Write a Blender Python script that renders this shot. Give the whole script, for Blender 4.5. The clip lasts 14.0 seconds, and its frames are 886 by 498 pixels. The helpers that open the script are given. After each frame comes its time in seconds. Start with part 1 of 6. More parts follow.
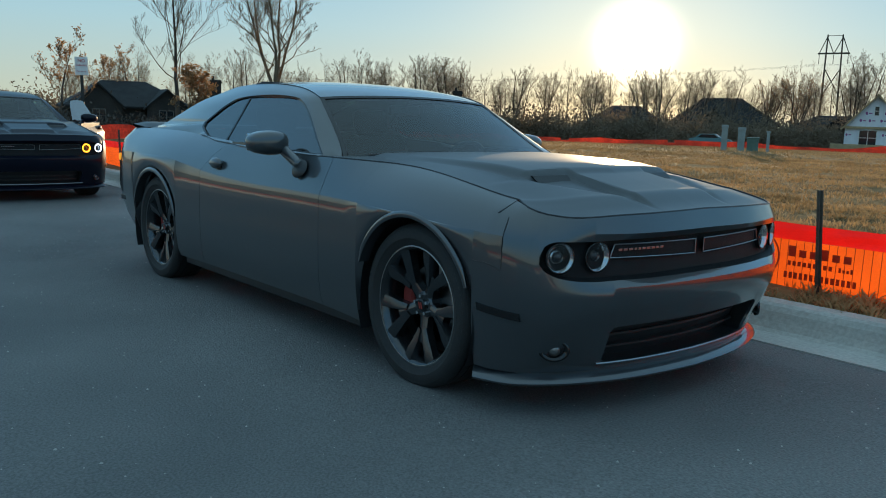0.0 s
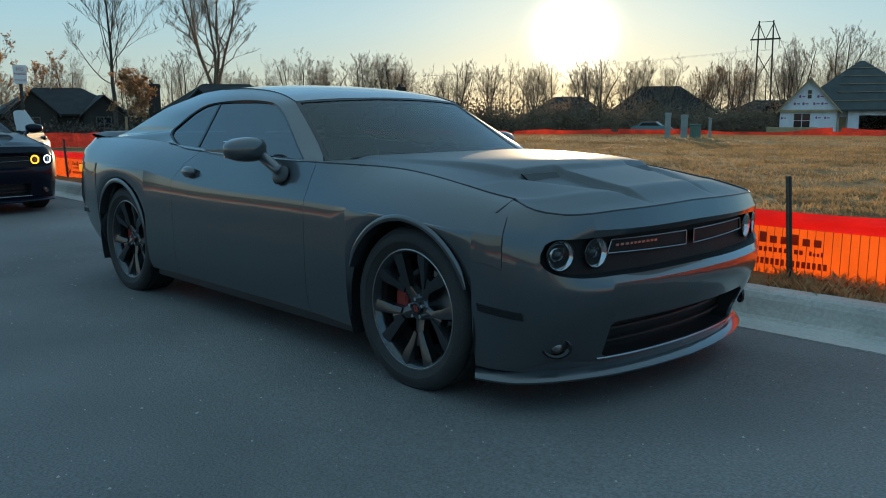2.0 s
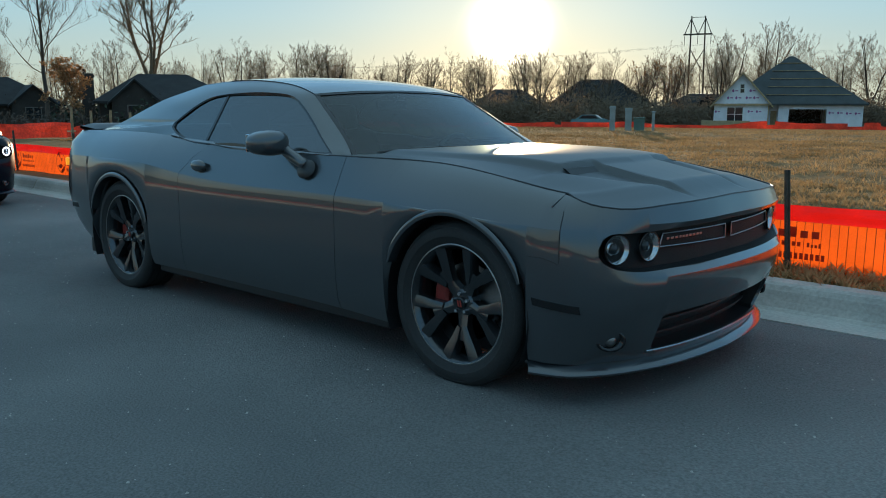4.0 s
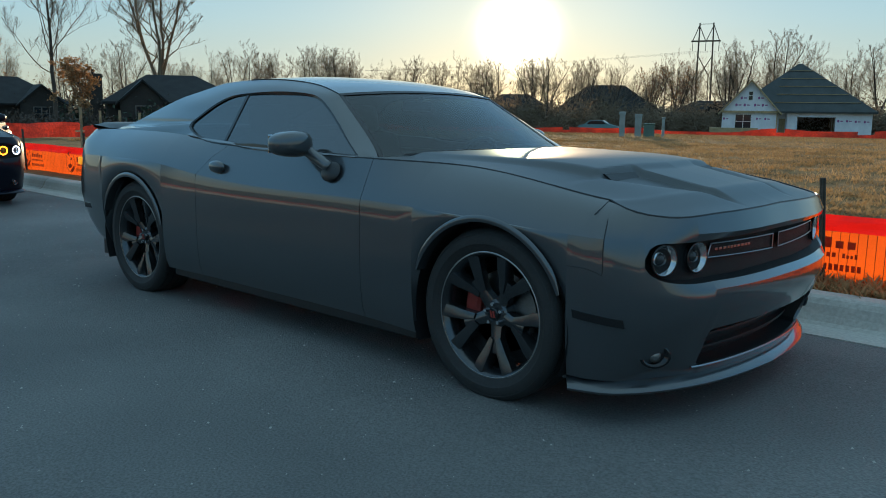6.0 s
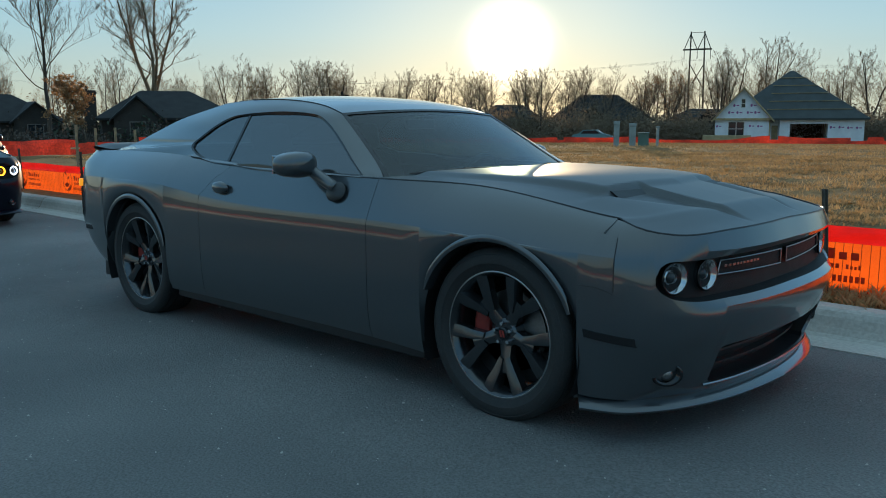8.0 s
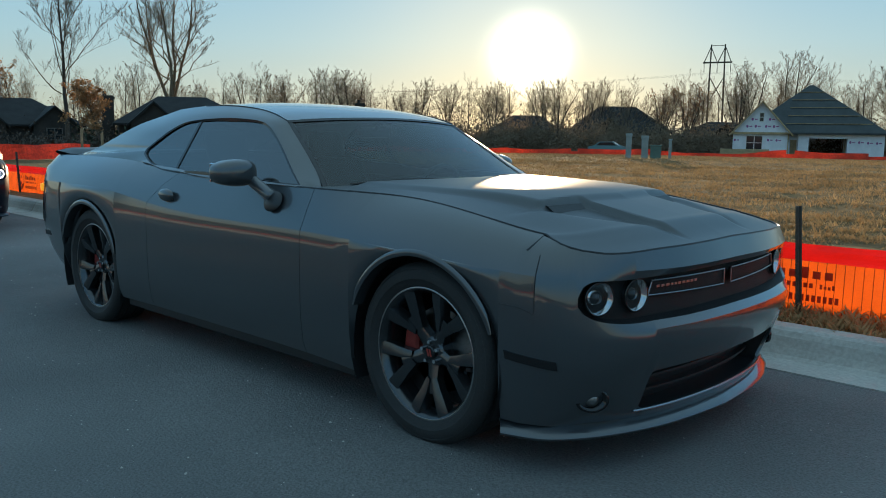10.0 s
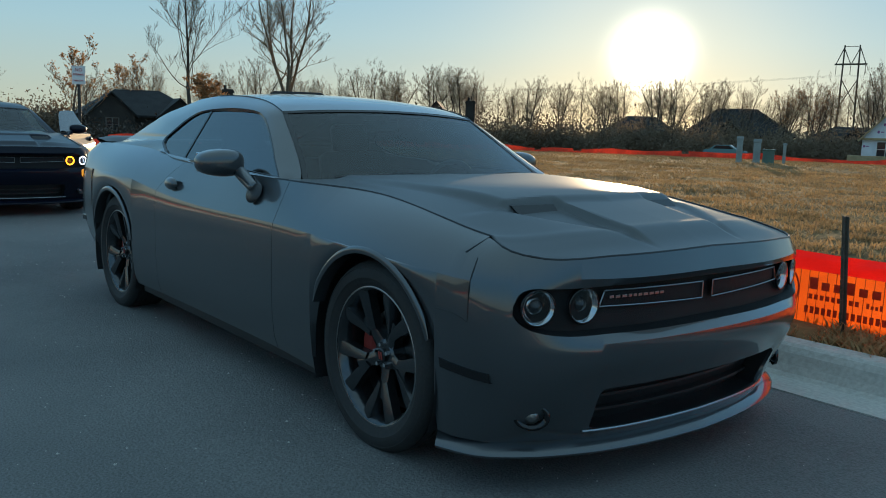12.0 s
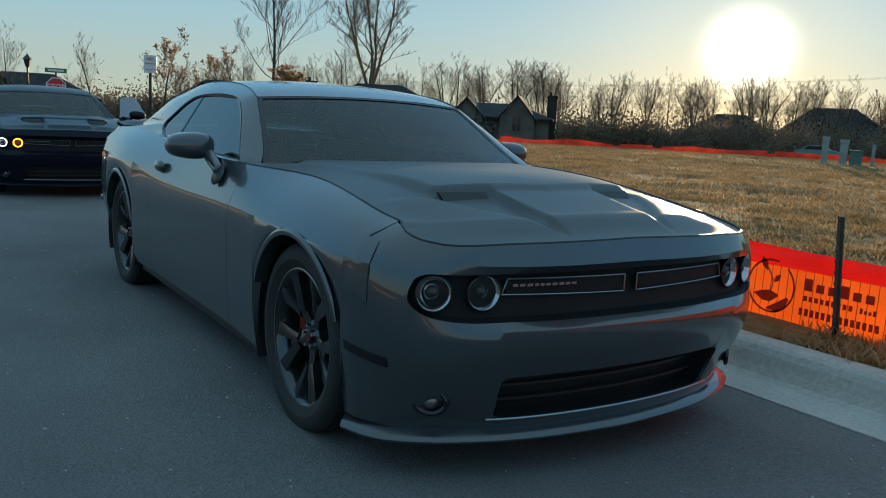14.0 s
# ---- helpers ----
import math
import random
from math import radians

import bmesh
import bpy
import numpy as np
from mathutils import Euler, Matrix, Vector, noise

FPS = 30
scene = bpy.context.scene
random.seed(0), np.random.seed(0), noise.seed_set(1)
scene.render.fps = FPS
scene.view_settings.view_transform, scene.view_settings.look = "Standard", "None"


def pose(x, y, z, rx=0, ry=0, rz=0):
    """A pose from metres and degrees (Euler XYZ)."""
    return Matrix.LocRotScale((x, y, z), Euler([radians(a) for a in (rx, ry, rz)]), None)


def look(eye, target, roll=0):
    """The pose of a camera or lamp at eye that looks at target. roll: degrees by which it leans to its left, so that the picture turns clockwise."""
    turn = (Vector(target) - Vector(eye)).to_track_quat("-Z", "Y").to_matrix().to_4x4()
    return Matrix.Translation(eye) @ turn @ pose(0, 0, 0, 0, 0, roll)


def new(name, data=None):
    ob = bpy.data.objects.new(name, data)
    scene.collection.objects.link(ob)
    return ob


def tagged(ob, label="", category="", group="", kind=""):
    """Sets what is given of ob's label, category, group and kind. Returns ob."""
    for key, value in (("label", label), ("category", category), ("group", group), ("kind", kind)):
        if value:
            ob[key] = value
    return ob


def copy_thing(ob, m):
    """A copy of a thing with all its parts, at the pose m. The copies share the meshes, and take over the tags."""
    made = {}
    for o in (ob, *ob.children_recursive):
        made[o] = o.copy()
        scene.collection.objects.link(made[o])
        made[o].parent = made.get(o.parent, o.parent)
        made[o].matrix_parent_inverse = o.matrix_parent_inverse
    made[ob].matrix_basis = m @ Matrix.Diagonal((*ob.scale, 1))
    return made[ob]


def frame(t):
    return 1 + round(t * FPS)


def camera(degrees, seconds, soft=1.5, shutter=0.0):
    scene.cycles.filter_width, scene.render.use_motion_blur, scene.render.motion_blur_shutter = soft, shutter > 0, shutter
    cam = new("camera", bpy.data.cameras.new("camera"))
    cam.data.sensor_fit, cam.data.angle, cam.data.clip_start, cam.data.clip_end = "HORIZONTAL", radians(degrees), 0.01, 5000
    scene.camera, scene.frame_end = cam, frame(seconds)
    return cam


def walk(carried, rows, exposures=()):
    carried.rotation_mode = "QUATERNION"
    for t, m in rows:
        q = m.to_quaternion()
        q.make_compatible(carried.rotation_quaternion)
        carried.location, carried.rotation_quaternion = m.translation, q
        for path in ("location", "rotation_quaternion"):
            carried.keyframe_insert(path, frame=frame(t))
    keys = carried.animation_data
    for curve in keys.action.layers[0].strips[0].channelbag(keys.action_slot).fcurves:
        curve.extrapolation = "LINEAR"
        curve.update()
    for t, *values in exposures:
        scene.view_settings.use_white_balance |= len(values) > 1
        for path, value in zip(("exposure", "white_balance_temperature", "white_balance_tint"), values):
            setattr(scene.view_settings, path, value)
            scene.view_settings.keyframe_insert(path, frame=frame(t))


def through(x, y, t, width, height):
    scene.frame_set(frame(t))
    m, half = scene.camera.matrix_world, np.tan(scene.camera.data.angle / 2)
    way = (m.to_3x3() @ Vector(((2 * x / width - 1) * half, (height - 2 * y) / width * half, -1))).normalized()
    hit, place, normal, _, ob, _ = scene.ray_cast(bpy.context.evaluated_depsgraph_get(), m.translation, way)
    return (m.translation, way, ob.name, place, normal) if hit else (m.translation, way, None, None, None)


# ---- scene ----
cam = camera(55.5, 14.0, soft=1.0)
PATH = [
    (0, (4.331, -3.121, 1.184), (2.81, -1.86, 0.876), 1.7),
    (0.5, (4.328, -3.175, 1.185), (2.818, -1.9, 0.879), 1.1),
    (1, (4.327, -3.229, 1.198), (2.831, -1.937, 0.892), 0.5),
    (1.5, (4.259, -3.222, 1.2), (2.785, -1.906, 0.889), -0.0),
    (2, (4.184, -3.254, 1.204), (2.745, -1.902, 0.888), -0.2),
    (2.5, (4.074, -3.285, 1.208), (2.675, -1.892, 0.889), -0.4),
    (3, (4.018, -3.386, 1.213), (2.658, -1.956, 0.892), -0.3),
    (5.5, (3.641, -3.66, 1.206), (2.315, -2.201, 0.869), 0.2),
    (6, (3.645, -3.518, 1.198), (2.302, -2.072, 0.873), 0.7),
    (6.5, (3.644, -3.416, 1.203), (2.285, -1.983, 0.891), 0.9),
    (7, (3.614, -3.407, 1.205), (2.245, -1.98, 0.903), 1.0),
    (7.5, (3.584, -3.505, 1.228), (2.222, -2.071, 0.93), 0.5),
    (8, (3.596, -3.542, 1.233), (2.258, -2.086, 0.934), -0.1),
    (10.5, (3.821, -3.072, 1.235), (2.424, -1.667, 0.962), 1.3),
    (11, (3.876, -2.963, 1.24), (2.434, -1.606, 0.955), 1.9),
    (11.5, (3.911, -2.803, 1.239), (2.423, -1.498, 0.95), 2.0),
    (12, (4.031, -2.635, 1.227), (2.486, -1.397, 0.94), 1.9),
    (12.5, (4.184, -2.488, 1.216), (2.587, -1.318, 0.931), 2.1),
    (13, (4.253, -2.335, 1.214), (2.62, -1.217, 0.927), 2.6),
    (13.5, (4.291, -2.183, 1.207), (2.641, -1.091, 0.914), 2.8),
    (14, (4.384, -2.167, 1.22), (2.728, -1.089, 0.912), 2.9),
]
walk(cam, [(t, look(eye, target, roll)) for t, eye, target, roll in PATH], exposures=[(0, 0.48), (3.2, 0.48), (8.2, 0.48), (10.5, 0.42), (12.5, 0.38), (14, 0.34)])

# ---- world, sun, exposure ----
SUN_DIR = Vector((-0.6147, 0.7836, 0.0870)).normalized()
SUN_ELEVATION, SUN_AZIMUTH = math.asin(SUN_DIR.z), math.atan2(SUN_DIR.x, SUN_DIR.y)
world = bpy.data.worlds.new("evening_sky")
scene.world = world
world.use_nodes = True
wn, wl = world.node_tree.nodes, world.node_tree.links
wn.clear()
sky = wn.new("ShaderNodeTexSky")
sky.sky_type, sky.sun_disc = "NISHITA", False
sky.sun_elevation, sky.sun_rotation = SUN_ELEVATION, SUN_AZIMUTH
sky.altitude, sky.air_density, sky.dust_density, sky.ozone_density = 300, 1.0, 1.2, 2.5
back = wn.new("ShaderNodeBackground")
back.inputs["Strength"].default_value = 0.008
# bright aureole of haze round the low sun
coord = wn.new("ShaderNodeTexCoord")
dot = wn.new("ShaderNodeVectorMath")
dot.operation = "DOT_PRODUCT"
dot.inputs[1].default_value = SUN_DIR
wl.new(coord.outputs["Generated"], dot.inputs[0])


def aureole(power, colour, strength):
    p = wn.new("ShaderNodeMath")
    p.operation, p.use_clamp = "MAXIMUM", False
    p.inputs[1].default_value = 0.0
    wl.new(dot.outputs["Value"], p.inputs[0])
    q = wn.new("ShaderNodeMath")
    q.operation = "POWER"
    q.inputs[1].default_value = power
    wl.new(p.outputs[0], q.inputs[0])
    m = wn.new("ShaderNodeMath")
    m.operation = "MULTIPLY"
    m.inputs[1].default_value = strength
    wl.new(q.outputs[0], m.inputs[0])
    b = wn.new("ShaderNodeBackground")
    b.inputs["Color"].default_value = (*colour, 1)
    wl.new(m.outputs[0], b.inputs["Strength"])
    return b


wl.new(sky.outputs[0], back.inputs["Color"])
# thin evening haze: pale cream low down, blue overhead
split, hz = wn.new("ShaderNodeSeparateXYZ"), wn.new("ShaderNodeValToRGB")
wl.new(coord.outputs["Generated"], split.inputs[0])
wl.new(split.outputs["Z"], hz.inputs["Fac"])
hz.color_ramp.elements[0].position, hz.color_ramp.elements[0].color = 0.0, (0.38, 0.42, 0.33, 1)
hz.color_ramp.elements[1].position, hz.color_ramp.elements[1].color = 1.0, (0.27, 0.45, 0.54, 1)
for at, col in ((0.10, (0.27, 0.42, 0.47, 1)), (0.22, (0.15, 0.35, 0.51, 1)), (0.38, (0.15, 0.36, 0.57, 1)), (0.62, (0.21, 0.40, 0.56, 1))):
    hz.color_ramp.elements.new(at).color = col
haze = wn.new("ShaderNodeBackground")
haze.inputs["Strength"].default_value = 1.0
wl.new(hz.outputs[0], haze.inputs["Color"])
both = wn.new("ShaderNodeAddShader")
wl.new(back.outputs[0], both.inputs[0])
wl.new(haze.outputs[0], both.inputs[1])
total = both
for glow in (aureole(2600, (1.0, 0.93, 0.72), 4.5), aureole(75, (1.0, 0.60, 0.08), 0.18), aureole(12, (1.0, 0.6, 0.2), 0.035)):
    add = wn.new("ShaderNodeAddShader")
    wl.new(total.outputs[0], add.inputs[0])
    wl.new(glow.outputs[0], add.inputs[1])
    total = add
wout = wn.new("ShaderNodeOutputWorld")
wl.new(total.outputs[0], wout.inputs["Surface"])

sun_data = bpy.data.lights.new("sun", "SUN")
sun_data.energy, sun_data.angle, sun_data.color = 4.0, radians(0.6), (1.0, 0.72, 0.42)
sun = new("sun", sun_data)
sun.matrix_world = look(SUN_DIR * 60, (0, 0, 0))


# ---- materials ----
def mat(name, colour, rough=0.6, metal=0.0, vary=0.15, scale=6.0, fine=60.0, bump=0.0, coat=0.0, coat_rough=0.05, spec=0.5, piece=0.0, second=None, mottle=0.5, through=0.0):
    """A surface with two scales of variation in colour and roughness, and fine relief. second: a colour mixed in by large noise."""
    m = bpy.data.materials.new(name)
    m.use_nodes = True
    n, l = m.node_tree.nodes, m.node_tree.links
    b = n["Principled BSDF"]
    b.inputs["Roughness"].default_value, b.inputs["Metallic"].default_value = rough, metal
    b.inputs["Coat Weight"].default_value, b.inputs["Coat Roughness"].default_value = coat, coat_rough
    b.inputs["Specular IOR Level"].default_value = spec
    geo = n.new("ShaderNodeTexCoord")
    big, small = n.new("ShaderNodeTexNoise"), n.new("ShaderNodeTexNoise")
    big.inputs["Scale"].default_value, small.inputs["Scale"].default_value = scale, fine
    big.inputs["Detail"].default_value, small.inputs["Detail"].default_value = 5, 3
    for t in (big, small):
        l.new(geo.outputs["Object"], t.inputs["Vector"])
    mix = n.new("ShaderNodeMix")
    mix.data_type = "RGBA"
    dark = [c * (1 - vary) for c in colour]
    light = list(second) if second else [min(1, c * (1 + vary)) for c in colour]
    mix.inputs[6].default_value, mix.inputs[7].default_value = (*dark, 1), (*light, 1)
    ramp = n.new("ShaderNodeMapRange")
    ramp.inputs["From Min"].default_value, ramp.inputs["From Max"].default_value = mottle - 0.18, mottle + 0.18
    l.new(big.outputs[0], ramp.inputs[0])
    l.new(ramp.outputs[0], mix.inputs[0])
    mul = n.new("ShaderNodeMix")
    mul.data_type, mul.blend_type = "RGBA", "MULTIPLY"
    mul.inputs[0].default_value = 1.0
    fr = n.new("ShaderNodeMapRange")
    fr.inputs["From Min"].default_value, fr.inputs["From Max"].default_value = 0.3, 0.7
    fr.inputs["To Min"].default_value, fr.inputs["To Max"].default_value = 1 - vary, 1 + vary * 0.4
    l.new(small.outputs[0], fr.inputs[0])
    l.new(mix.outputs[2], mul.inputs[6])
    l.new(fr.outputs[0], mul.inputs[7])
    last = mul.outputs[2]
    if piece:
        info, hsv = n.new("ShaderNodeObjectInfo"), n.new("ShaderNodeHueSaturation")
        pr = n.new("ShaderNodeMapRange")
        pr.inputs["To Min"].default_value, pr.inputs["To Max"].default_value = 1 - piece, 1 + piece
        l.new(info.outputs["Random"], pr.inputs[0])
        l.new(pr.outputs[0], hsv.inputs["Value"])
        l.new(last, hsv.inputs["Color"])
        last = hsv.outputs[0]
    l.new(last, b.inputs["Base Color"])
    if bump:
        bp = n.new("ShaderNodeBump")
        bp.inputs["Strength"].default_value, bp.inputs["Distance"].default_value = bump, 0.01
        l.new(small.outputs[0], bp.inputs["Height"])
        l.new(bp.outputs[0], b.inputs["Normal"])
    if through:
        tl, mx = n.new("ShaderNodeBsdfTranslucent"), n.new("ShaderNodeMixShader")
        mx.inputs[0].default_value = through
        l.new(last, tl.inputs["Color"])
        l.new(b.outputs[0], mx.inputs[1])
        l.new(tl.outputs[0], mx.inputs[2])
        l.new(mx.outputs[0], n["Material Output"].inputs["Surface"])
    return m


def thin_glass(name, tint, clear, ior=1.7):
    """A single-sheet pane: a clear share lets light straight through, the gloss follows Fresnel."""
    m = bpy.data.materials.new(name)
    m.use_nodes = True
    n, l = m.node_tree.nodes, m.node_tree.links
    n.remove(n["Principled BSDF"])
    tr, gl, mx, lw = n.new("ShaderNodeBsdfTransparent"), n.new("ShaderNodeBsdfGlossy"), n.new("ShaderNodeMixShader"), n.new("ShaderNodeLayerWeight")
    tr.inputs[0].default_value = (*[c * clear for c in tint], 1)
    gl.inputs["Roughness"].default_value = 0.02
    lw.inputs["Blend"].default_value = 0.5
    # gloss of a sheet, alike from both sides
    f0 = ((ior - 1) / (ior + 1)) ** 2
    po, ma = n.new("ShaderNodeMath"), n.new("ShaderNodeMath")
    po.operation, ma.operation = "POWER", "MULTIPLY_ADD"
    po.inputs[1].default_value = 5.0
    ma.inputs[1].default_value, ma.inputs[2].default_value = 1 - f0, f0
    l.new(lw.outputs["Facing"], po.inputs[0])
    l.new(po.outputs[0], ma.inputs[0])
    l.new(ma.outputs[0], mx.inputs[0])
    l.new(tr.outputs[0], mx.inputs[1])
    l.new(gl.outputs[0], mx.inputs[2])
    l.new(mx.outputs[0], n["Material Output"].inputs["Surface"])
    return m


def lamp_glow(name, colour, strength):
    m = bpy.data.materials.new(name)
    m.use_nodes = True
    b = m.node_tree.nodes["Principled BSDF"]
    b.inputs["Base Color"].default_value = (*colour, 1)
    b.inputs["Emission Color"].default_value = (*colour, 1)
    b.inputs["Emission Strength"].default_value = strength
    return m


ASPHALT = mat("asphalt", (0.155, 0.155, 0.152), 0.78, vary=0.38, scale=0.45, fine=95, bump=0.9, second=(0.20, 0.195, 0.185))
CONCRETE = mat("kerb_concrete", (0.42, 0.39, 0.35), 0.8, vary=0.18, scale=1.5, fine=45, bump=0.25, second=(0.52, 0.48, 0.43))
EARTH = mat("field_earth", (0.17, 0.108, 0.05), 0.95, vary=0.35, scale=0.4, fine=11, bump=0.9, spec=0.08, second=(0.23, 0.145, 0.066))
DRY_GRASS = mat("dry_grass", (0.46, 0.275, 0.125), 0.8, vary=0.3, scale=0.8, fine=8, spec=0.15, second=(0.57, 0.35, 0.165), through=0.45)
BARK = mat("bark", (0.085, 0.062, 0.048), 0.9, vary=0.3, scale=2.0, fine=30, bump=0.5)
TWIG = mat("twig", (0.21, 0.15, 0.10), 0.85, vary=0.3, scale=0.6, fine=12, through=0.5)
TWIG_PALE = mat("pale_twig", (0.34, 0.25, 0.165), 0.85, vary=0.3, scale=0.6, fine=12, through=0.5)
DEAD_LEAF = mat("dead_leaf", (0.42, 0.22, 0.10), 0.7, vary=0.4, scale=1.5, fine=20, through=0.5)
EVERGREEN = mat("evergreen", (0.03, 0.045, 0.025), 0.8, vary=0.4, scale=1.2, fine=15)
ORANGE = mat("orange_silt_fabric", (0.95, 0.13, 0.012), 0.6, vary=0.12, scale=3, fine=220, bump=0.3, through=0.6)
FAR_CLOTH = mat("far_orange_fabric", (0.72, 0.05, 0.02), 0.65, vary=0.35, scale=1.2, fine=14, through=0.3)
RED_BAND = mat("red_fabric_band", (0.80, 0.012, 0.008), 0.55, vary=0.12, scale=4, fine=220, bump=0.2, through=0.5)
INK = mat("fence_print", (0.24, 0.05, 0.02), 0.7, vary=0.15, through=0.55)
POST = mat("fence_post_steel", (0.07, 0.06, 0.045), 0.65, vary=0.35, scale=8, fine=60, bump=0.3)
STAKE = mat("wooden_stake", (0.30, 0.21, 0.12), 0.8, vary=0.25, scale=9, fine=80, bump=0.4)
SHINGLE = mat("dark_shingle", (0.018, 0.017, 0.017), 0.85, vary=0.35, scale=1.2, fine=14, bump=0.6)
FELT = mat("roofing_felt", (0.035, 0.042, 0.042), 0.7, vary=0.25, scale=0.7, fine=10)
WRAP = mat("house_wrap", (0.72, 0.70, 0.72), 0.45, vary=0.08, scale=1.2, fine=25)
WRAP_PRINT = mat("wrap_print", (0.30, 0.08, 0.22), 0.6, vary=0.1)
RAW_WOOD = mat("raw_sheathing", (0.40, 0.28, 0.15), 0.8, vary=0.2, scale=2, fine=40)
BRICKWORK = mat("dark_brickwork", (0.035, 0.028, 0.023), 0.85, vary=0.3, scale=0.8, fine=12)
PALE_BRICK = mat("pale_brickwork", (0.14, 0.112, 0.09), 0.85, vary=0.25, scale=0.8, fine=12)
SIDING = mat("weathered_siding", (0.055, 0.047, 0.038), 0.8, vary=0.2, scale=0.9, fine=10)
DULL_TRIM = mat("dull_trim", (0.10, 0.09, 0.08), 0.6, vary=0.1)
TRIM = mat("white_trim", (0.62, 0.60, 0.57), 0.6, vary=0.08)
DARK_PANE = mat("dark_pane", (0.02, 0.023, 0.027), 0.08, vary=0.1)
UTILITY = mat("grey_utility_plastic", (0.27, 0.30, 0.285), 0.55, vary=0.15, scale=3, fine=40)
UTILITY_GREEN = mat("green_utility_steel", (0.09, 0.15, 0.12), 0.5, vary=0.15, scale=3, fine=40)
POLE_WOOD = mat("pole_timber", (0.10, 0.075, 0.055), 0.9, vary=0.3, scale=1, fine=20)
WIRE = mat("cable", (0.04, 0.04, 0.04), 0.5)
SIGN_WHITE = mat("sign_white", (0.75, 0.72, 0.70), 0.4, vary=0.05)
SIGN_RED = mat("sign_red", (0.55, 0.03, 0.03), 0.4, vary=0.06)
SIGN_GREEN = mat("sign_green", (0.02, 0.20, 0.09), 0.4, vary=0.06)
BLACK_STEEL = mat("black_steel", (0.02, 0.02, 0.02), 0.45, vary=0.2)


# ---- building helpers ----
def mesh_of(name, bm, material, smooth=False):
    me = bpy.data.meshes.new(name)
    bm.to_mesh(me)
    bm.free()
    for m in material if isinstance(material, (list, tuple)) else [material]:
        me.materials.append(m)
    if smooth:
        me.shade_smooth()
    return me


def part(name, bm, material, parent=None, label="", smooth=False, m=None):
    """One mesh object out of a bmesh, under a thing or a part of it."""
    ob = new(name, mesh_of(name, bm, material, smooth))
    if parent is not None:
        ob.parent = parent
    if m is not None:
        ob.matrix_basis = m
    return tagged(ob, label)


def thing(name, label, category, m=None, group="", kind=""):
    ob = new(name)
    ob.empty_display_size = 0.1
    if m is not None:
        ob.matrix_basis = m
    return tagged(ob, label, category, group, kind)


def box(bm, x0, x1, y0, y1, z0, z1, bevel=0.0, mi=0):
    r = bmesh.ops.create_cube(bm, size=1.0, matrix=Matrix.Translation(((x0 + x1) / 2, (y0 + y1) / 2, (z0 + z1) / 2)) @ Matrix.Diagonal((abs(x1 - x0), abs(y1 - y0), abs(z1 - z0), 1)))
    if bevel:
        edges = list({e for v in r["verts"] for e in v.link_edges})
        bmesh.ops.bevel(bm, geom=edges, offset=bevel, segments=2, affect="EDGES", profile=0.6)
    return r["verts"]


def tube(bm, a, b, r0, r1=None, sides=8, caps=True):
    a, b = Vector(a), Vector(b)
    r1 = r0 if r1 is None else r1
    turn = (b - a).to_track_quat("Z", "Y").to_matrix().to_4x4()
    m = Matrix.Translation((a + b) / 2) @ turn
    bmesh.ops.create_cone(bm, cap_ends=caps, segments=sides, radius1=r0, radius2=r1, depth=(b - a).length, matrix=m)


def poly_prism(bm, pts, thick, m=Matrix()):
    """A flat outline in x, z pushed out to +-thick / 2 in y."""
    f, b = [bm.verts.new(m @ Vector((x, -thick / 2, z))) for x, z in pts], [bm.verts.new(m @ Vector((x, thick / 2, z))) for x, z in pts]
    bm.faces.new(f)
    bm.faces.new(b[::-1])
    for i in range(len(pts)):
        j = (i + 1) % len(pts)
        bm.faces.new((f[j], f[i], b[i], b[j]))


def text_mesh(words, size, material, depth=0.002, align="CENTER"):
    c = bpy.data.curves.new("words", "FONT")
    c.body, c.size, c.extrude, c.align_x, c.align_y = words, size, depth, align, "CENTER"
    o = bpy.data.objects.new("words", c)
    me = bpy.data.meshes.new_from_object(o)
    bpy.data.objects.remove(o)
    me.materials.clear()
    me.materials.append(material)
    return me


# ---- ground, road, kerbs ----
def ground_z(x, y):
    """Level by the street, falling a little towards the far houses."""
    d = math.hypot(x, y)
    fall = -1.55 * min(1.0, max(0.0, (d - 32) / 75.0)) ** 1.2
    return fall


def field_z(x, y):
    bank = 0.13 if y > 0 else 0.10
    lumps = 0.05 * noise.noise((x * 0.5, y * 0.5, 0)) + 0.035 * noise.noise((x * 1.7, y * 1.7, 3)) if abs(y) < 40 and abs(x) < 60 else 0
    near = min(1.0, max(0.0, ((y - 1.62) if y > 0 else (-8.62 - y)) / 0.8))
    return ground_z(x, y) + bank + lumps * near


def spaced(stops):
    out = []
    for a, b, n in stops:
        out += [a + (b - a) * i / n for i in range(n)]
    return out + [stops[-1][1]]


def grid_sheet(xs, ys, zf):
    bm = bmesh.new()
    rows = [[bm.verts.new((x, y, zf(x, y))) for x in xs] for y in ys]
    for r0, r1 in zip(rows, rows[1:]):
        for i in range(len(xs) - 1):
            bm.faces.new((r0[i], r0[i + 1], r1[i + 1], r1[i]))
    return bm


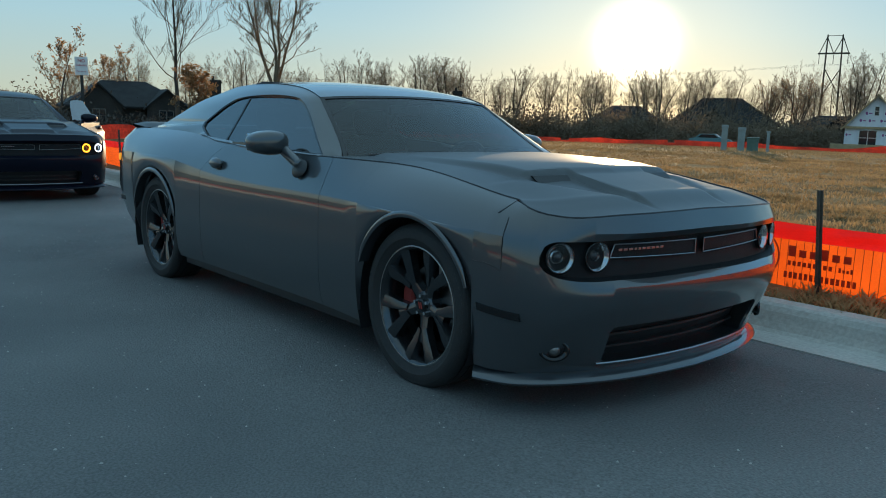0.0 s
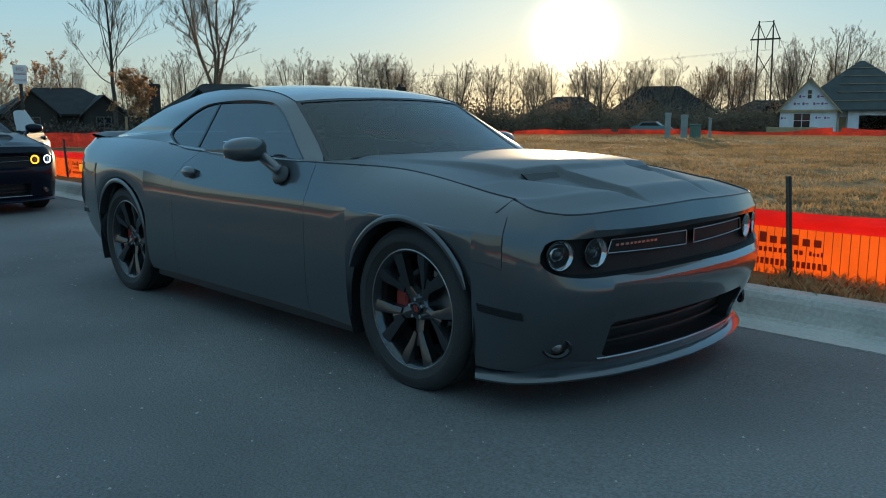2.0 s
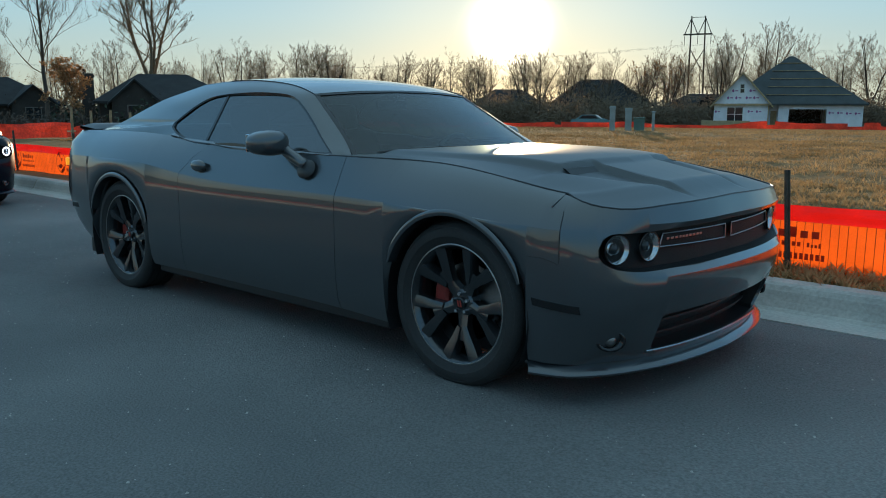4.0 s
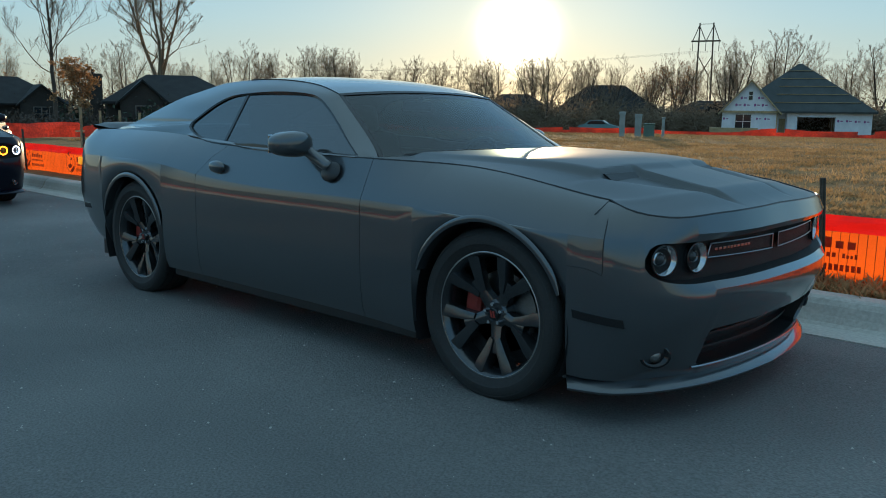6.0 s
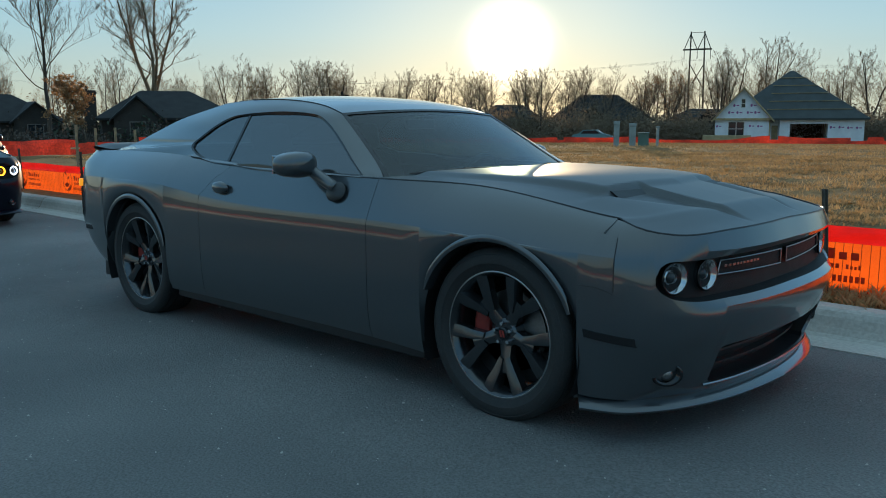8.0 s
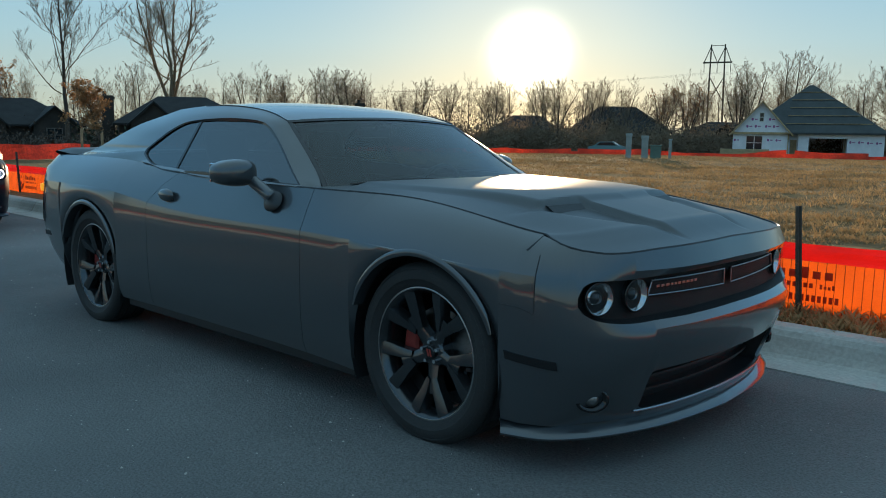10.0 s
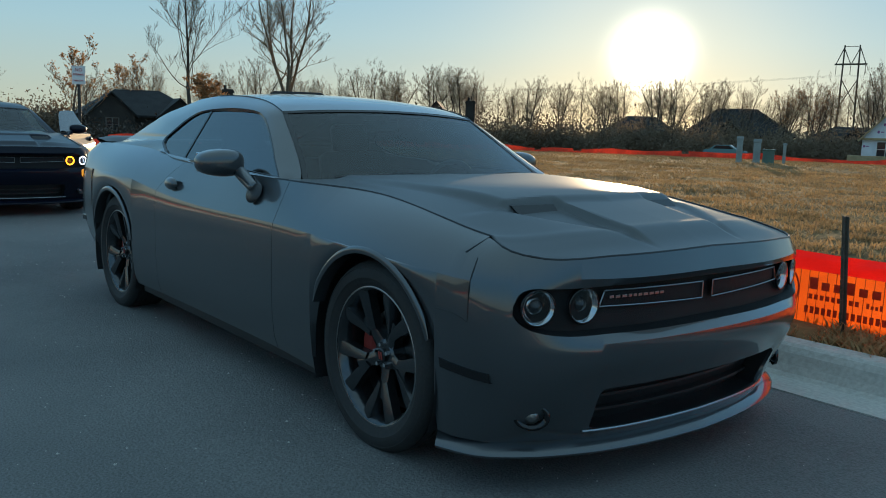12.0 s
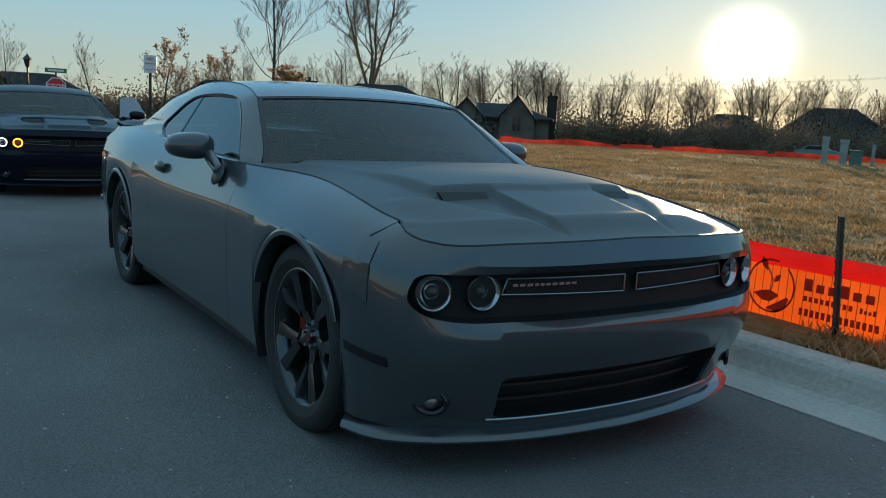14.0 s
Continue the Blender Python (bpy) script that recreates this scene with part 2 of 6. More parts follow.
XS = spaced([(-900, -150, 6), (-150, -45, 10), (-45, -14, 30), (-14, 9, 70), (9, 60, 20), (60, 900, 8)])
YS = spaced([(-900, -60, 6), (-60, -20, 10), (-20, -8.62, 16), (-8.62, -8.6, 1), (-8.6, 1.6, 2), (1.6, 1.62, 1), (1.62, 7, 46), (7, 30, 50), (30, 60, 15), (60, 200, 8), (200, 900, 6)])
ground = part("ground", grid_sheet(XS, YS, lambda x, y: -0.25 if -8.61 < y < 1.61 else field_z(x, y)), EARTH, smooth=True)
tagged(ground, "brown field of dry earth and winter grass", "ground", kind="structure")


def strip(profile, x0, x1, step):
    """A profile in y, z drawn along the street."""
    bm = bmesh.new()
    n = max(1, round((x1 - x0) / step))
    rows = [[bm.verts.new((x0 + (x1 - x0) * i / n, y, z)) for y, z in profile] for i in range(n + 1)]
    for a, b in zip(rows, rows[1:]):
        for i in range(len(profile) - 1):
            bm.faces.new((a[i], a[i + 1], b[i + 1], b[i]))
    bmesh.ops.recalc_face_normals(bm, faces=bm.faces)
    return bm


road = part("road", strip([(-8.2, -0.02), (-7.5, 0.0), (-3.5, 0.03), (0.8, 0.004), (1.19, -0.006)], -160, 120, 2.0), ASPHALT)
tagged(road, "dark grey asphalt street in the evening shade", "road", kind="structure")

KERB = [(1.19, -0.2), (1.19, 0.0), (1.44, -0.004), (1.475, 0.012), (1.50, 0.05), (1.525, 0.105), (1.55, 0.135), (1.58, 0.148), (1.70, 0.150), (1.72, 0.14), (1.72, -0.2)]


def kerb_piece(length):
    bm = strip([(y, z) for y, z in KERB], 0.006, length - 0.006, length)
    bmesh.ops.holes_fill(bm, edges=[e for e in bm.edges if e.is_boundary])
    return bm


def kerb_run(name, m, x0, n, length):
    run = thing(name, "pale concrete kerb with a gutter pan", "kerb", m, kind="structure")
    me = mesh_of("kerb_stone", kerb_piece(length), CONCRETE)
    for i in range(n):
        o = new("kerb_stone", me)
        o.parent = run
        o.location = (x0 + i * length, 0, 0)
    return run


kerb_run("kerb", pose(0, 0, 0), -60.0, 24, 3.0)
kerb_run("kerb", pose(0, -7.02, 0, 0, 0, 180), -40.0, 24, 3.0)


# ---- grit on the road ----
rg = random.Random(21)
verts, faces = [], []
for _ in range(2600):
    x, y = rg.uniform(-8, 6), rg.uniform(-4.5, 1.1)
    r0 = rg.choice((0.002, 0.003, 0.003, 0.004, 0.006)) * rg.uniform(0.7, 1.3)
    k, z = len(verts), 0.004 + max(0.0, 0.03 * (1 - abs(y + 3.5) / 4.5)) - 0.002
    verts += [(x + r0 * math.cos(a) * rg.uniform(0.7, 1.2), y + r0 * math.sin(a) * rg.uniform(0.7, 1.2), z) for a in (0, 1.57, 3.14, 4.71)] + [(x, y, z + r0 * 0.9)]
    faces += [(k, k + 1, k + 4), (k + 1, k + 2, k + 4), (k + 2, k + 3, k + 4), (k + 3, k, k + 4)]
me = bpy.data.meshes.new("grit")
me.from_pydata(verts, [], faces)
me.materials.append(CONCRETE)
tagged(new("grit", me), "pale grit scattered over the asphalt", "gravel", kind="stuff")

# ---- dry grass ----
def grass_tufts(spots, blades, height, spread, rng):
    verts, faces = [], []
    for x, y, s in spots:
        z = field_z(x, y) - 0.01
        for _ in range(blades):
            a, lean, h = rng.uniform(0, 6.283), rng.uniform(0.3, 1.6), height * s * rng.uniform(0.5, 1.2)
            ox, oy = rng.gauss(0, spread), rng.gauss(0, spread)
            w = 0.004 + 0.004 * s
            dx, dy = math.cos(a), math.sin(a)
            k = len(verts)
            mx, my = x + ox + dx * h * lean * 0.4, y + oy + dy * h * lean * 0.4
            tx, ty = x + ox + dx * h * lean, y + oy + dy * h * lean
            verts += [(x + ox - dy * w, y + oy + dx * w, z), (x + ox + dy * w, y + oy - dx * w, z), (mx + dy * w * 0.8, my - dx * w * 0.8, z + h * 0.6), (mx - dy * w * 0.8, my + dx * w * 0.8, z + h * 0.6), (tx, ty, z + h)]
            faces += [(k, k + 1, k + 2, k + 3), (k + 3, k + 2, k + 4)]
    me = bpy.data.meshes.new("grass")
    me.from_pydata(verts, [], faces)
    me.materials.append(DRY_GRASS)
    return me


rng = random.Random(4)


def scatter(n, x0, x1, y0, y1, thresh):
    out = []
    while len(out) < n:
        x, y = rng.uniform(x0, x1), rng.uniform(y0, y1)
        if noise.noise((x * 0.6, y * 0.6, 7)) + 0.5 * noise.noise((x * 2.3, y * 2.3, 2)) > thresh + rng.uniform(-0.3, 0.3):
            out.append((x, y, rng.uniform(0.5, 1.3)))
    return out


for spots, blades, h, sp in ((scatter(4200, -9, 7, 2.3, 9, -0.1), 12, 0.06, 0.07), (scatter(11000, -24, 8, 8, 24, -0.45), 12, 0.065, 0.14), (scatter(9500, -40, 10, 22, 48, -0.5), 9, 0.085, 0.26), (scatter(900, -8, 6, 1.75, 2.35, 0.1), 10, 0.07, 0.035)):
    g = new("dry_grass", grass_tufts(spots, blades, h, sp, rng))
    tagged(g, "tufts of dry straw-coloured winter grass", "grass", kind="stuff")


# ---- bare trees ----
def tree_mesh(seed, height, spread, stems, trunk_r, fork=0.2, upright=0.6, limbs=16, twigs=5, thin=0.012):
    """Skeleton of a bare winter tree: trunk verts and faces, and crown verts and faces."""
    r = random.Random(seed)
    out = {"trunk": ([], []), "crown": ([], [])}

    def limb(kind, start, way, length, r0, r1, n, sides, wobble, lift):
        verts, faces = out[kind]
        pts, p, d = [start], start.copy(), way.normalized()
        for i in range(n):
            d = (d + Vector((r.gauss(0, wobble), r.gauss(0, wobble), r.gauss(lift, wobble * 0.5)))).normalized()
            p = p + d * length / n
            pts.append(p.copy())
        k0 = len(verts)
        for i, q in enumerate(pts):
            ahead = (pts[min(i + 1, n)] - pts[max(i - 1, 0)]).normalized()
            u = ahead.orthogonal().normalized()
            v = ahead.cross(u)
            rad = r0 + (r1 - r0) * i / n
            for s in range(sides):
                a = 6.28318 * s / sides
                verts.append(tuple(q + u * rad * math.cos(a) + v * rad * math.sin(a)))
        for i in range(n):
            for s in range(sides):
                a, b = k0 + i * sides + s, k0 + i * sides + (s + 1) % sides
                faces.append((a, b, b + sides, a + sides))
        return pts

    def along(pts, t):
        i = min(int(t * (len(pts) - 1)), len(pts) - 2)
        f = t * (len(pts) - 1) - i
        return pts[i].lerp(pts[i + 1], f), (pts[i + 1] - pts[i]).normalized()

    def branch(pts, count, low, length, rad, level):
        for c in range(count):
            t = low + (1 - low) * (c + r.random()) / count
            at, d = along(pts, min(t, 0.99))
            side = Vector((r.gauss(0, 1), r.gauss(0, 1), 0)).normalized()
            w = d * (0.55 + 0.3 * t) + side * spread * r.uniform(0.6, 1.15) + Vector((0, 0, upright * r.uniform(0.3, 0.8)))
            size = length * r.uniform(0.6, 1.15) * (1.05 - 0.6 * t)
            ra = max(thin, rad * (1.0 - 0.65 * t))
            q = limb("crown", at, w, size, ra, max(thin * 0.5, ra * 0.3), 7 if level == 1 else 4, 4 if level == 1 else 3, 0.22, 0.09)
            if level < 4:
                branch(q, (twigs, twigs, 4)[level - 1], 0.2, size * 0.56, ra * 0.5, level + 1)

    for k in range(stems):
        lean = Vector((r.gauss(0, 1), r.gauss(0, 1), 0)).normalized() * (0.0 if stems == 1 else r.uniform(0.18, 0.42))
        if k == 0 and stems > 1:
            base = limb("trunk", Vector((0, 0, -0.2)), Vector((0, 0, 1)), height * 0.22, trunk_r, trunk_r * 0.8, 4, 8, 0.05, 0.05)
        start = Vector((0, 0, -0.2)) if stems == 1 else base[-1]
        pts = limb("trunk", start, Vector((0, 0, 1)) + lean, height * (0.80 if stems == 1 else 0.62), trunk_r * (1 if stems == 1 else 0.62), 0.02, 9, 7, 0.07, 0.05)
        branch(pts, limbs, fork, height * (0.50 if stems == 1 else 0.36), trunk_r * 0.29, 1)
    top = max(v[2] for k in out.values() for v in k[0])
    s = height / top
    return {k: ([(x * s, y * s, z * s) for x, y, z in v], f) for k, (v, f) in out.items()}


def tree_thing(label, seed, height, spread, stems, trunk_r, bark=None, twig=None, leaves=0, **kw):
    t = thing("tree", label, "tree")
    geo = tree_mesh(seed, height, spread, stems, trunk_r, **kw)
    for kind, material in (("trunk", bark or BARK), ("crown", twig or TWIG)):
        me = bpy.data.meshes.new(kind)
        me.from_pydata(geo[kind][0], [], geo[kind][1])
        me.materials.append(material)
        me.shade_smooth()
        o = new(kind, me)
        o.parent = t
    if leaves:
        r = random.Random(seed + 50)
        src = geo["crown"][0]
        verts, faces = [], []
        for _ in range(leaves):
            c = Vector(r.choice(src)) + Vector((r.gauss(0, 0.1), r.gauss(0, 0.1), r.gauss(0, 0.1)))
            if c.z < height * 0.3:
                continue
            u = Vector((r.gauss(0, 1), r.gauss(0, 1), r.gauss(0, 1))).normalized()
            v = u.orthogonal().normalized()
            s = r.uniform(0.05, 0.11)
            k = len(verts)
            verts += [tuple(c - u * s), tuple(c + v * s * 0.6), tuple(c + u * s), tuple(c - v * s * 0.6)]
            faces.append((k, k + 1, k + 2, k + 3))
        me = bpy.data.meshes.new("leaves")
        me.from_pydata(verts, [], faces)
        me.materials.append(DEAD_LEAF)
        o = new("leaves", me)
        o.parent = t
        tagged(o, "last brown leaves")
    return t


def plant(tree, x, y, height, of, turn=0.0, first=False, wide=1.0):
    s = height / of
    m = Matrix.Translation((x, y, ground_z(x, y))) @ Matrix.Rotation(turn, 4, "Z")
    o = tree if first else copy_thing(tree, m)
    o.matrix_basis = m
    o.scale = (s * wide, s * wide, s)
    return o


tall = tree_thing("tall bare tree with a dark trunk", 11, 17.0, 0.85, 1, 0.24, fork=0.28, upright=0.5, limbs=20, twigs=7, thin=0.012)
plant(tall, -65.1, 25.1, 17.5, 17.0, first=True, wide=0.85)
forked = tree_thing("tall bare pale tree forking low", 23, 17.0, 0.80, 5, 0.20, bark=TWIG_PALE, twig=TWIG_PALE, fork=0.15, upright=0.35, limbs=8, twigs=6, thin=0.012)
plant(forked, -70.7, 36.7, 18.5, 17.0, first=True, wide=1.2)
leafy = tree_thing("small tree with a few last brown leaves", 31, 8.0, 0.85, 1, 0.12, leaves=1000, fork=0.2, limbs=15, twigs=5, thin=0.012)
plant(leafy, -63.2, 15.2, 7.6, 8.0, first=True)
oak = tree_thing("young oak holding rust-brown leaves", 37, 5.0, 0.9, 1, 0.09, twig=TWIG_PALE, leaves=2300, fork=0.15, limbs=15, twigs=5)
plant(oak, -50.8, 21.5, 4.6, 5.0, first=True, wide=1.15)
row_a = tree_thing("bare tree beside the far lots", 41, 11.0, 1.0, 1, 0.14, twig=TWIG_PALE, fork=0.12, upright=0.5, limbs=18, twigs=6, thin=0.0065)
plant(row_a, -98, 59.5, 11.0, 11.0, first=True)
row_b = tree_thing("bare spreading tree beside the far lots", 43, 11.0, 1.0, 3, 0.17, twig=TWIG_PALE, fork=0.2, upright=0.4, limbs=11, twigs=6, thin=0.0065)
plant(row_b, -74, 87.8, 9.6, 11.0, first=True)
row_c = tree_thing("slender bare tree beside the far lots", 47, 11.0, 0.75, 1, 0.13, twig=TWIG_PALE, fork=0.15, upright=0.6, limbs=18, twigs=6, thin=0.0065)
plant(row_c, -95.4, 63.6, 12.0, 11.0, first=True)
bushy = tree_thing("dense bare bushy tree", 53, 9.0, 1.0, 5, 0.14, twig=TWIG, leaves=500, fork=0.1, upright=0.45, limbs=9, twigs=6, thin=0.0065)
plant(bushy, -59.8, 109.9, 10.2, 9.0, first=True)
# x, y, height, kind
WOOD = [(-100.5, 30.3, 10.0, leafy), (-89.9, 30.4, 9.4, leafy), (-93.4, 66.5, 11.0, row_a), (-89.9, 71.2, 11.0, row_c), (-87.5, 74.1, 11.2, row_c), (-84.5, 77.6, 9.8, row_a),
        (-81.8, 80.4, 10.2, row_b), (-77.4, 84.7, 8.9, row_a), (-76.4, 98.8, 9.2, row_c), (-66.8, 93.5, 9.6, row_a), (-64.2, 95.4, 10.0, row_b), (-56.6, 111.7, 10.3, bushy)]
WOOD += [(-52.7, 124.5, 14.5, row_b), (-48.3, 126.3, 16.0, row_b), (-44.7, 127.7, 14.5, row_a), (-38.4, 129.9, 13.8, row_a), (-34.8, 131.0, 13.6, row_b), (-75.2, 5.8, 8.2, row_c), (-74.4, 11.8, 7.8, row_c), (-57, 122, 12.0, row_a)]
for i, (x, y, h, kind) in enumerate(WOOD):
    plant(kind, x, y, h, {leafy: 8.0, bushy: 9.0}.get(kind, 11.0), turn=i * 1.7)
r = random.Random(9)
for i in range(140):
    a = radians(-75 + 88 * i / 140 + r.uniform(-1, 1))
    d = r.uniform(125, 165)
    plant(r.choice([row_a, row_b, row_c, row_a, row_b]), d * math.sin(a), d * math.cos(a), r.uniform(8.5, 13.0), 11.0, turn=r.uniform(0, 6))


def thicket(name, label, spots, material, rng, dens=130, size=0.16):
    """Low brush: clumps of crossing stems and small leaves."""
    verts, faces = [], []
    for x, y, w, h in spots:
        z0 = ground_z(x, y)
        for _ in range(dens):
            c = Vector((x + rng.gauss(0, w * 0.4), y + rng.gauss(0, w * 0.4), z0 + abs(rng.gauss(0, h * 0.45))))
            u = Vector((rng.gauss(0, 1), rng.gauss(0, 1), rng.gauss(0.6, 1))).normalized()
            v = u.orthogonal().normalized()
            s = size * rng.uniform(0.6, 2.2)
            k = len(verts)
            verts += [tuple(c - u * s), tuple(c + v * s * 0.5), tuple(c + u * s), tuple(c - v * s * 0.5)]
            faces.append((k, k + 1, k + 2, k + 3))
    me = bpy.data.meshes.new(name)
    me.from_pydata(verts, [], faces)
    me.materials.append(material)
    return tagged(new(name, me), label, "brush", kind="stuff")


r = random.Random(12)
spots = []
for i in range(150):
    a = radians(-82 + 100 * i / 150)
    d = r.uniform(104, 128)
    spots.append((d * math.sin(a), d * math.cos(a), 3.2, r.uniform(2.4, 4.4)))
thicket("far_brush", "dark brown brush along the far lots", spots, TWIG, r, 1900, 0.12)
spots = [(-58 - r.uniform(0, 14), 26 + r.uniform(0, 22), 2.0, 1.8) for _ in range(26)]
spots_near = [(-44 - r.uniform(0, 12), 9 + r.uniform(0, 26), 1.6, r.uniform(0.7, 1.6)) for _ in range(34)]
thicket("far_brush", "bare brown brush before the older houses", spots_near, BARK, r, 420, 0.06)
thicket("far_brush", "dark evergreen shrubs in front of the houses", spots, EVERGREEN, r, 300, 0.12)


# ---- houses ----
def hip_roof(bm, x0, x1, y0, y1, z0, z1, over=0.5, ridge=0.35):
    x0, x1, y0, y1 = x0 - over, x1 + over, y0 - over, y1 + over
    rx = (x1 - x0) * ridge / 2
    cx, cy = (x0 + x1) / 2, (y0 + y1) / 2
    low = [bm.verts.new(v) for v in ((x0, y0, z0), (x1, y0, z0), (x1, y1, z0), (x0, y1, z0))]
    low2 = [bm.verts.new((v.co.x, v.co.y, z0 - 0.2)) for v in low]
    a, b = bm.verts.new((cx - rx, cy, z1)), bm.verts.new((cx + rx, cy, z1))
    for f in ((low[0], low[1], b, a), (low[1], low[2], b), (low[2], low[3], a, b), (low[3], low[0], a)):
        bm.faces.new(f)
    for i in range(4):
        j = (i + 1) % 4
        bm.faces.new((low[i], low2[i], low2[j], low[j]))
    bm.faces.new(low2[::-1])


def gable(bm_wall, bm_roof, x0, x1, y0, y1, z0, z1, over=0.35):
    """A front gable on y0, running back to y1."""
    cx = (x0 + x1) / 2
    w = [bm_wall.verts.new(v) for v in ((x0, y0, z0), (x1, y0, z0), (cx, y0, z1))]
    bm_wall.faces.new(w)
    for s, xe in ((-1, x0 - over), (1, x1 + over)):
        zl = z0 - (z1 - z0) * over / (cx - x0)
        pts = [(xe, y0 - over, zl), (cx, y0 - over, z1 + 0.05), (cx, y1, z1 + 0.05), (xe, y1, zl)]
        q = [bm_roof.verts.new(p) for p in pts]
        q2 = [bm_roof.verts.new((p[0], p[1], p[2] + 0.16)) for p in pts]
        bm_roof.faces.new(q)
        bm_roof.faces.new(q2[::-1])
        for i in range(4):
            j = (i + 1) % 4
            bm_roof.faces.new((q[j], q[i], q2[i], q2[j]))


def house_window(house, x, y, z, w, h, frame_mat=None, panes=2):
    win = thing("window", "", "", pose(x, y, z))
    win.parent = house
    bm = bmesh.new()
    t = 0.09
    for a in ((-w / 2, w / 2, -0.06, 0.04, 0, t), (-w / 2, w / 2, -0.06, 0.04, h - t, h), (-w / 2, -w / 2 + t, -0.06, 0.04, t, h - t), (w / 2 - t, w / 2, -0.06, 0.04, t, h - t)):
        box(bm, *a)
    for i in range(1, panes):
        cx = -w / 2 + w * i / panes
        box(bm, cx - 0.05, cx + 0.05, -0.06, 0.04, t, h - t)
    box(bm, -w / 2 + t, w / 2 - t, -0.05, 0.03, h / 2 - 0.03, h / 2 + 0.03)
    part("window_frame", bm, frame_mat or DULL_TRIM, win)
    bm = bmesh.new()
    box(bm, -w / 2 + 0.02, w / 2 - 0.02, -0.02, 0.03, 0.02, h - 0.02)
    part("pane", bm, DARK_PANE, win)


def old_house(m, label, w, depth, eave, peak, wall, gables, windows, chimney=None, ridge=0.35):
    h = thing("house", label, "house", m)
    bm = bmesh.new()
    box(bm, -w / 2, w / 2, 0, depth, -0.4, eave)
    br = bmesh.new()
    hip_roof(br, -w / 2, w / 2, 0, depth, eave, peak, ridge=ridge)
    for gx0, gx1, gy, gz in gables:
        box(bm, gx0, gx1, gy, 1.0, -0.4, eave)
        gable(bm, br, gx0, gx1, gy, depth * 0.5, eave, gz)
    part("wall", bm, wall, h)
    part("roof", br, SHINGLE, h)
    for x, y, z, ww, wh in windows:
        house_window(h, x, y, z, ww, wh)
    if chimney:
        cx, cy, cz = chimney
        bm = bmesh.new()
        box(bm, cx - 0.5, cx + 0.5, cy - 0.35, cy + 0.35, 0, cz)
        box(bm, cx - 0.58, cx + 0.58, cy - 0.43, cy + 0.43, cz - 0.3, cz - 0.15)
        tube(bm, (cx - 0.2, cy, cz), (cx - 0.2, cy, cz + 0.35), 0.14, 0.12)
        part("chimney", bm, BRICKWORK, h)
    return h


def facing(x, y, extra=0.0):
    """Stands at x, y with its front (-y) turned to the street corner."""
    return pose(x, y, ground_z(x, y), 0, 0, math.degrees(math.atan2(y + 3, x - 4)) - 90 + extra)


old_house(facing(-84.5, 28.0, 8), "dark brick house with a hipped shingle roof", 12, 9, 2.5, 5.2, BRICKWORK, [(-5.5, -1.0, -1.2, 4.6), (1.5, 5.5, -0.8, 4.2)], [(-3.2, -1.22, 0.8, 1.3, 1.4), (3.4, -0.82, 0.8, 1.5, 1.4)])
old_house(facing(-93.0, 9.3, 0), "dark house with a hipped shingle roof", 13, 9, 2.5, 5.0, SIDING, [(-5.0, 0.0, -1.0, 4.3)], [(-2.5, -1.02, 0.8, 1.3, 1.3), (3.2, -0.02, 0.8, 1.5, 1.3)])
old_house(facing(-62.0, 34.0, 5), "low dark house with a broad hipped roof", 11, 10, 2.3, 4.7, BRICKWORK, [(-4.6, -1.0, -1.0, 3.9)], [(-2.8, -1.02, 0.7, 1.3, 1.3), (2.8, -0.02, 0.7, 1.6, 1.3)], chimney=(-6.3, 3.0, 4.6))
old_house(facing(-68.5, 50.5, -6), "grey house with two gables and a tall chimney", 12, 9, 2.6, 4.1, PALE_BRICK, [(-4.2, -0.8, -1.0, 4.3), (1.0, 4.6, -1.2, 4.7)], [(-2.4, -1.02, 1.0, 1.4, 1.4), (2.8, -1.22, 1.2, 1.0, 1.6)], chimney=(6.2, 2.0, 5.1))
old_house(facing(-70.5, 115.0, 5), "dark house with a steep hipped roof", 16, 11, 3.0, 7.2, BRICKWORK, [(-4.0, 0.5, -1.2, 5.2)], [(-1.8, -1.22, 0.8, 1.4, 1.5), (4.0, -0.02, 0.8, 1.8, 1.5)])
old_house(facing(-83.2, 107.0, 0), "dark house with a hipped roof", 12, 10, 2.8, 5.6, BRICKWORK, [], [(-3.0, -0.02, 0.8, 1.4, 1.5), (3.0, -0.02, 0.8, 1.6, 1.5)])
old_house(facing(-51.5, 112.0, 0), "low dark house behind the lots", 12, 9, 2.6, 4.6, BRICKWORK, [(-1.5, 2.5, -1.0, 4.2)], [(0.5, -1.02, 0.8, 1.3, 1.4)])


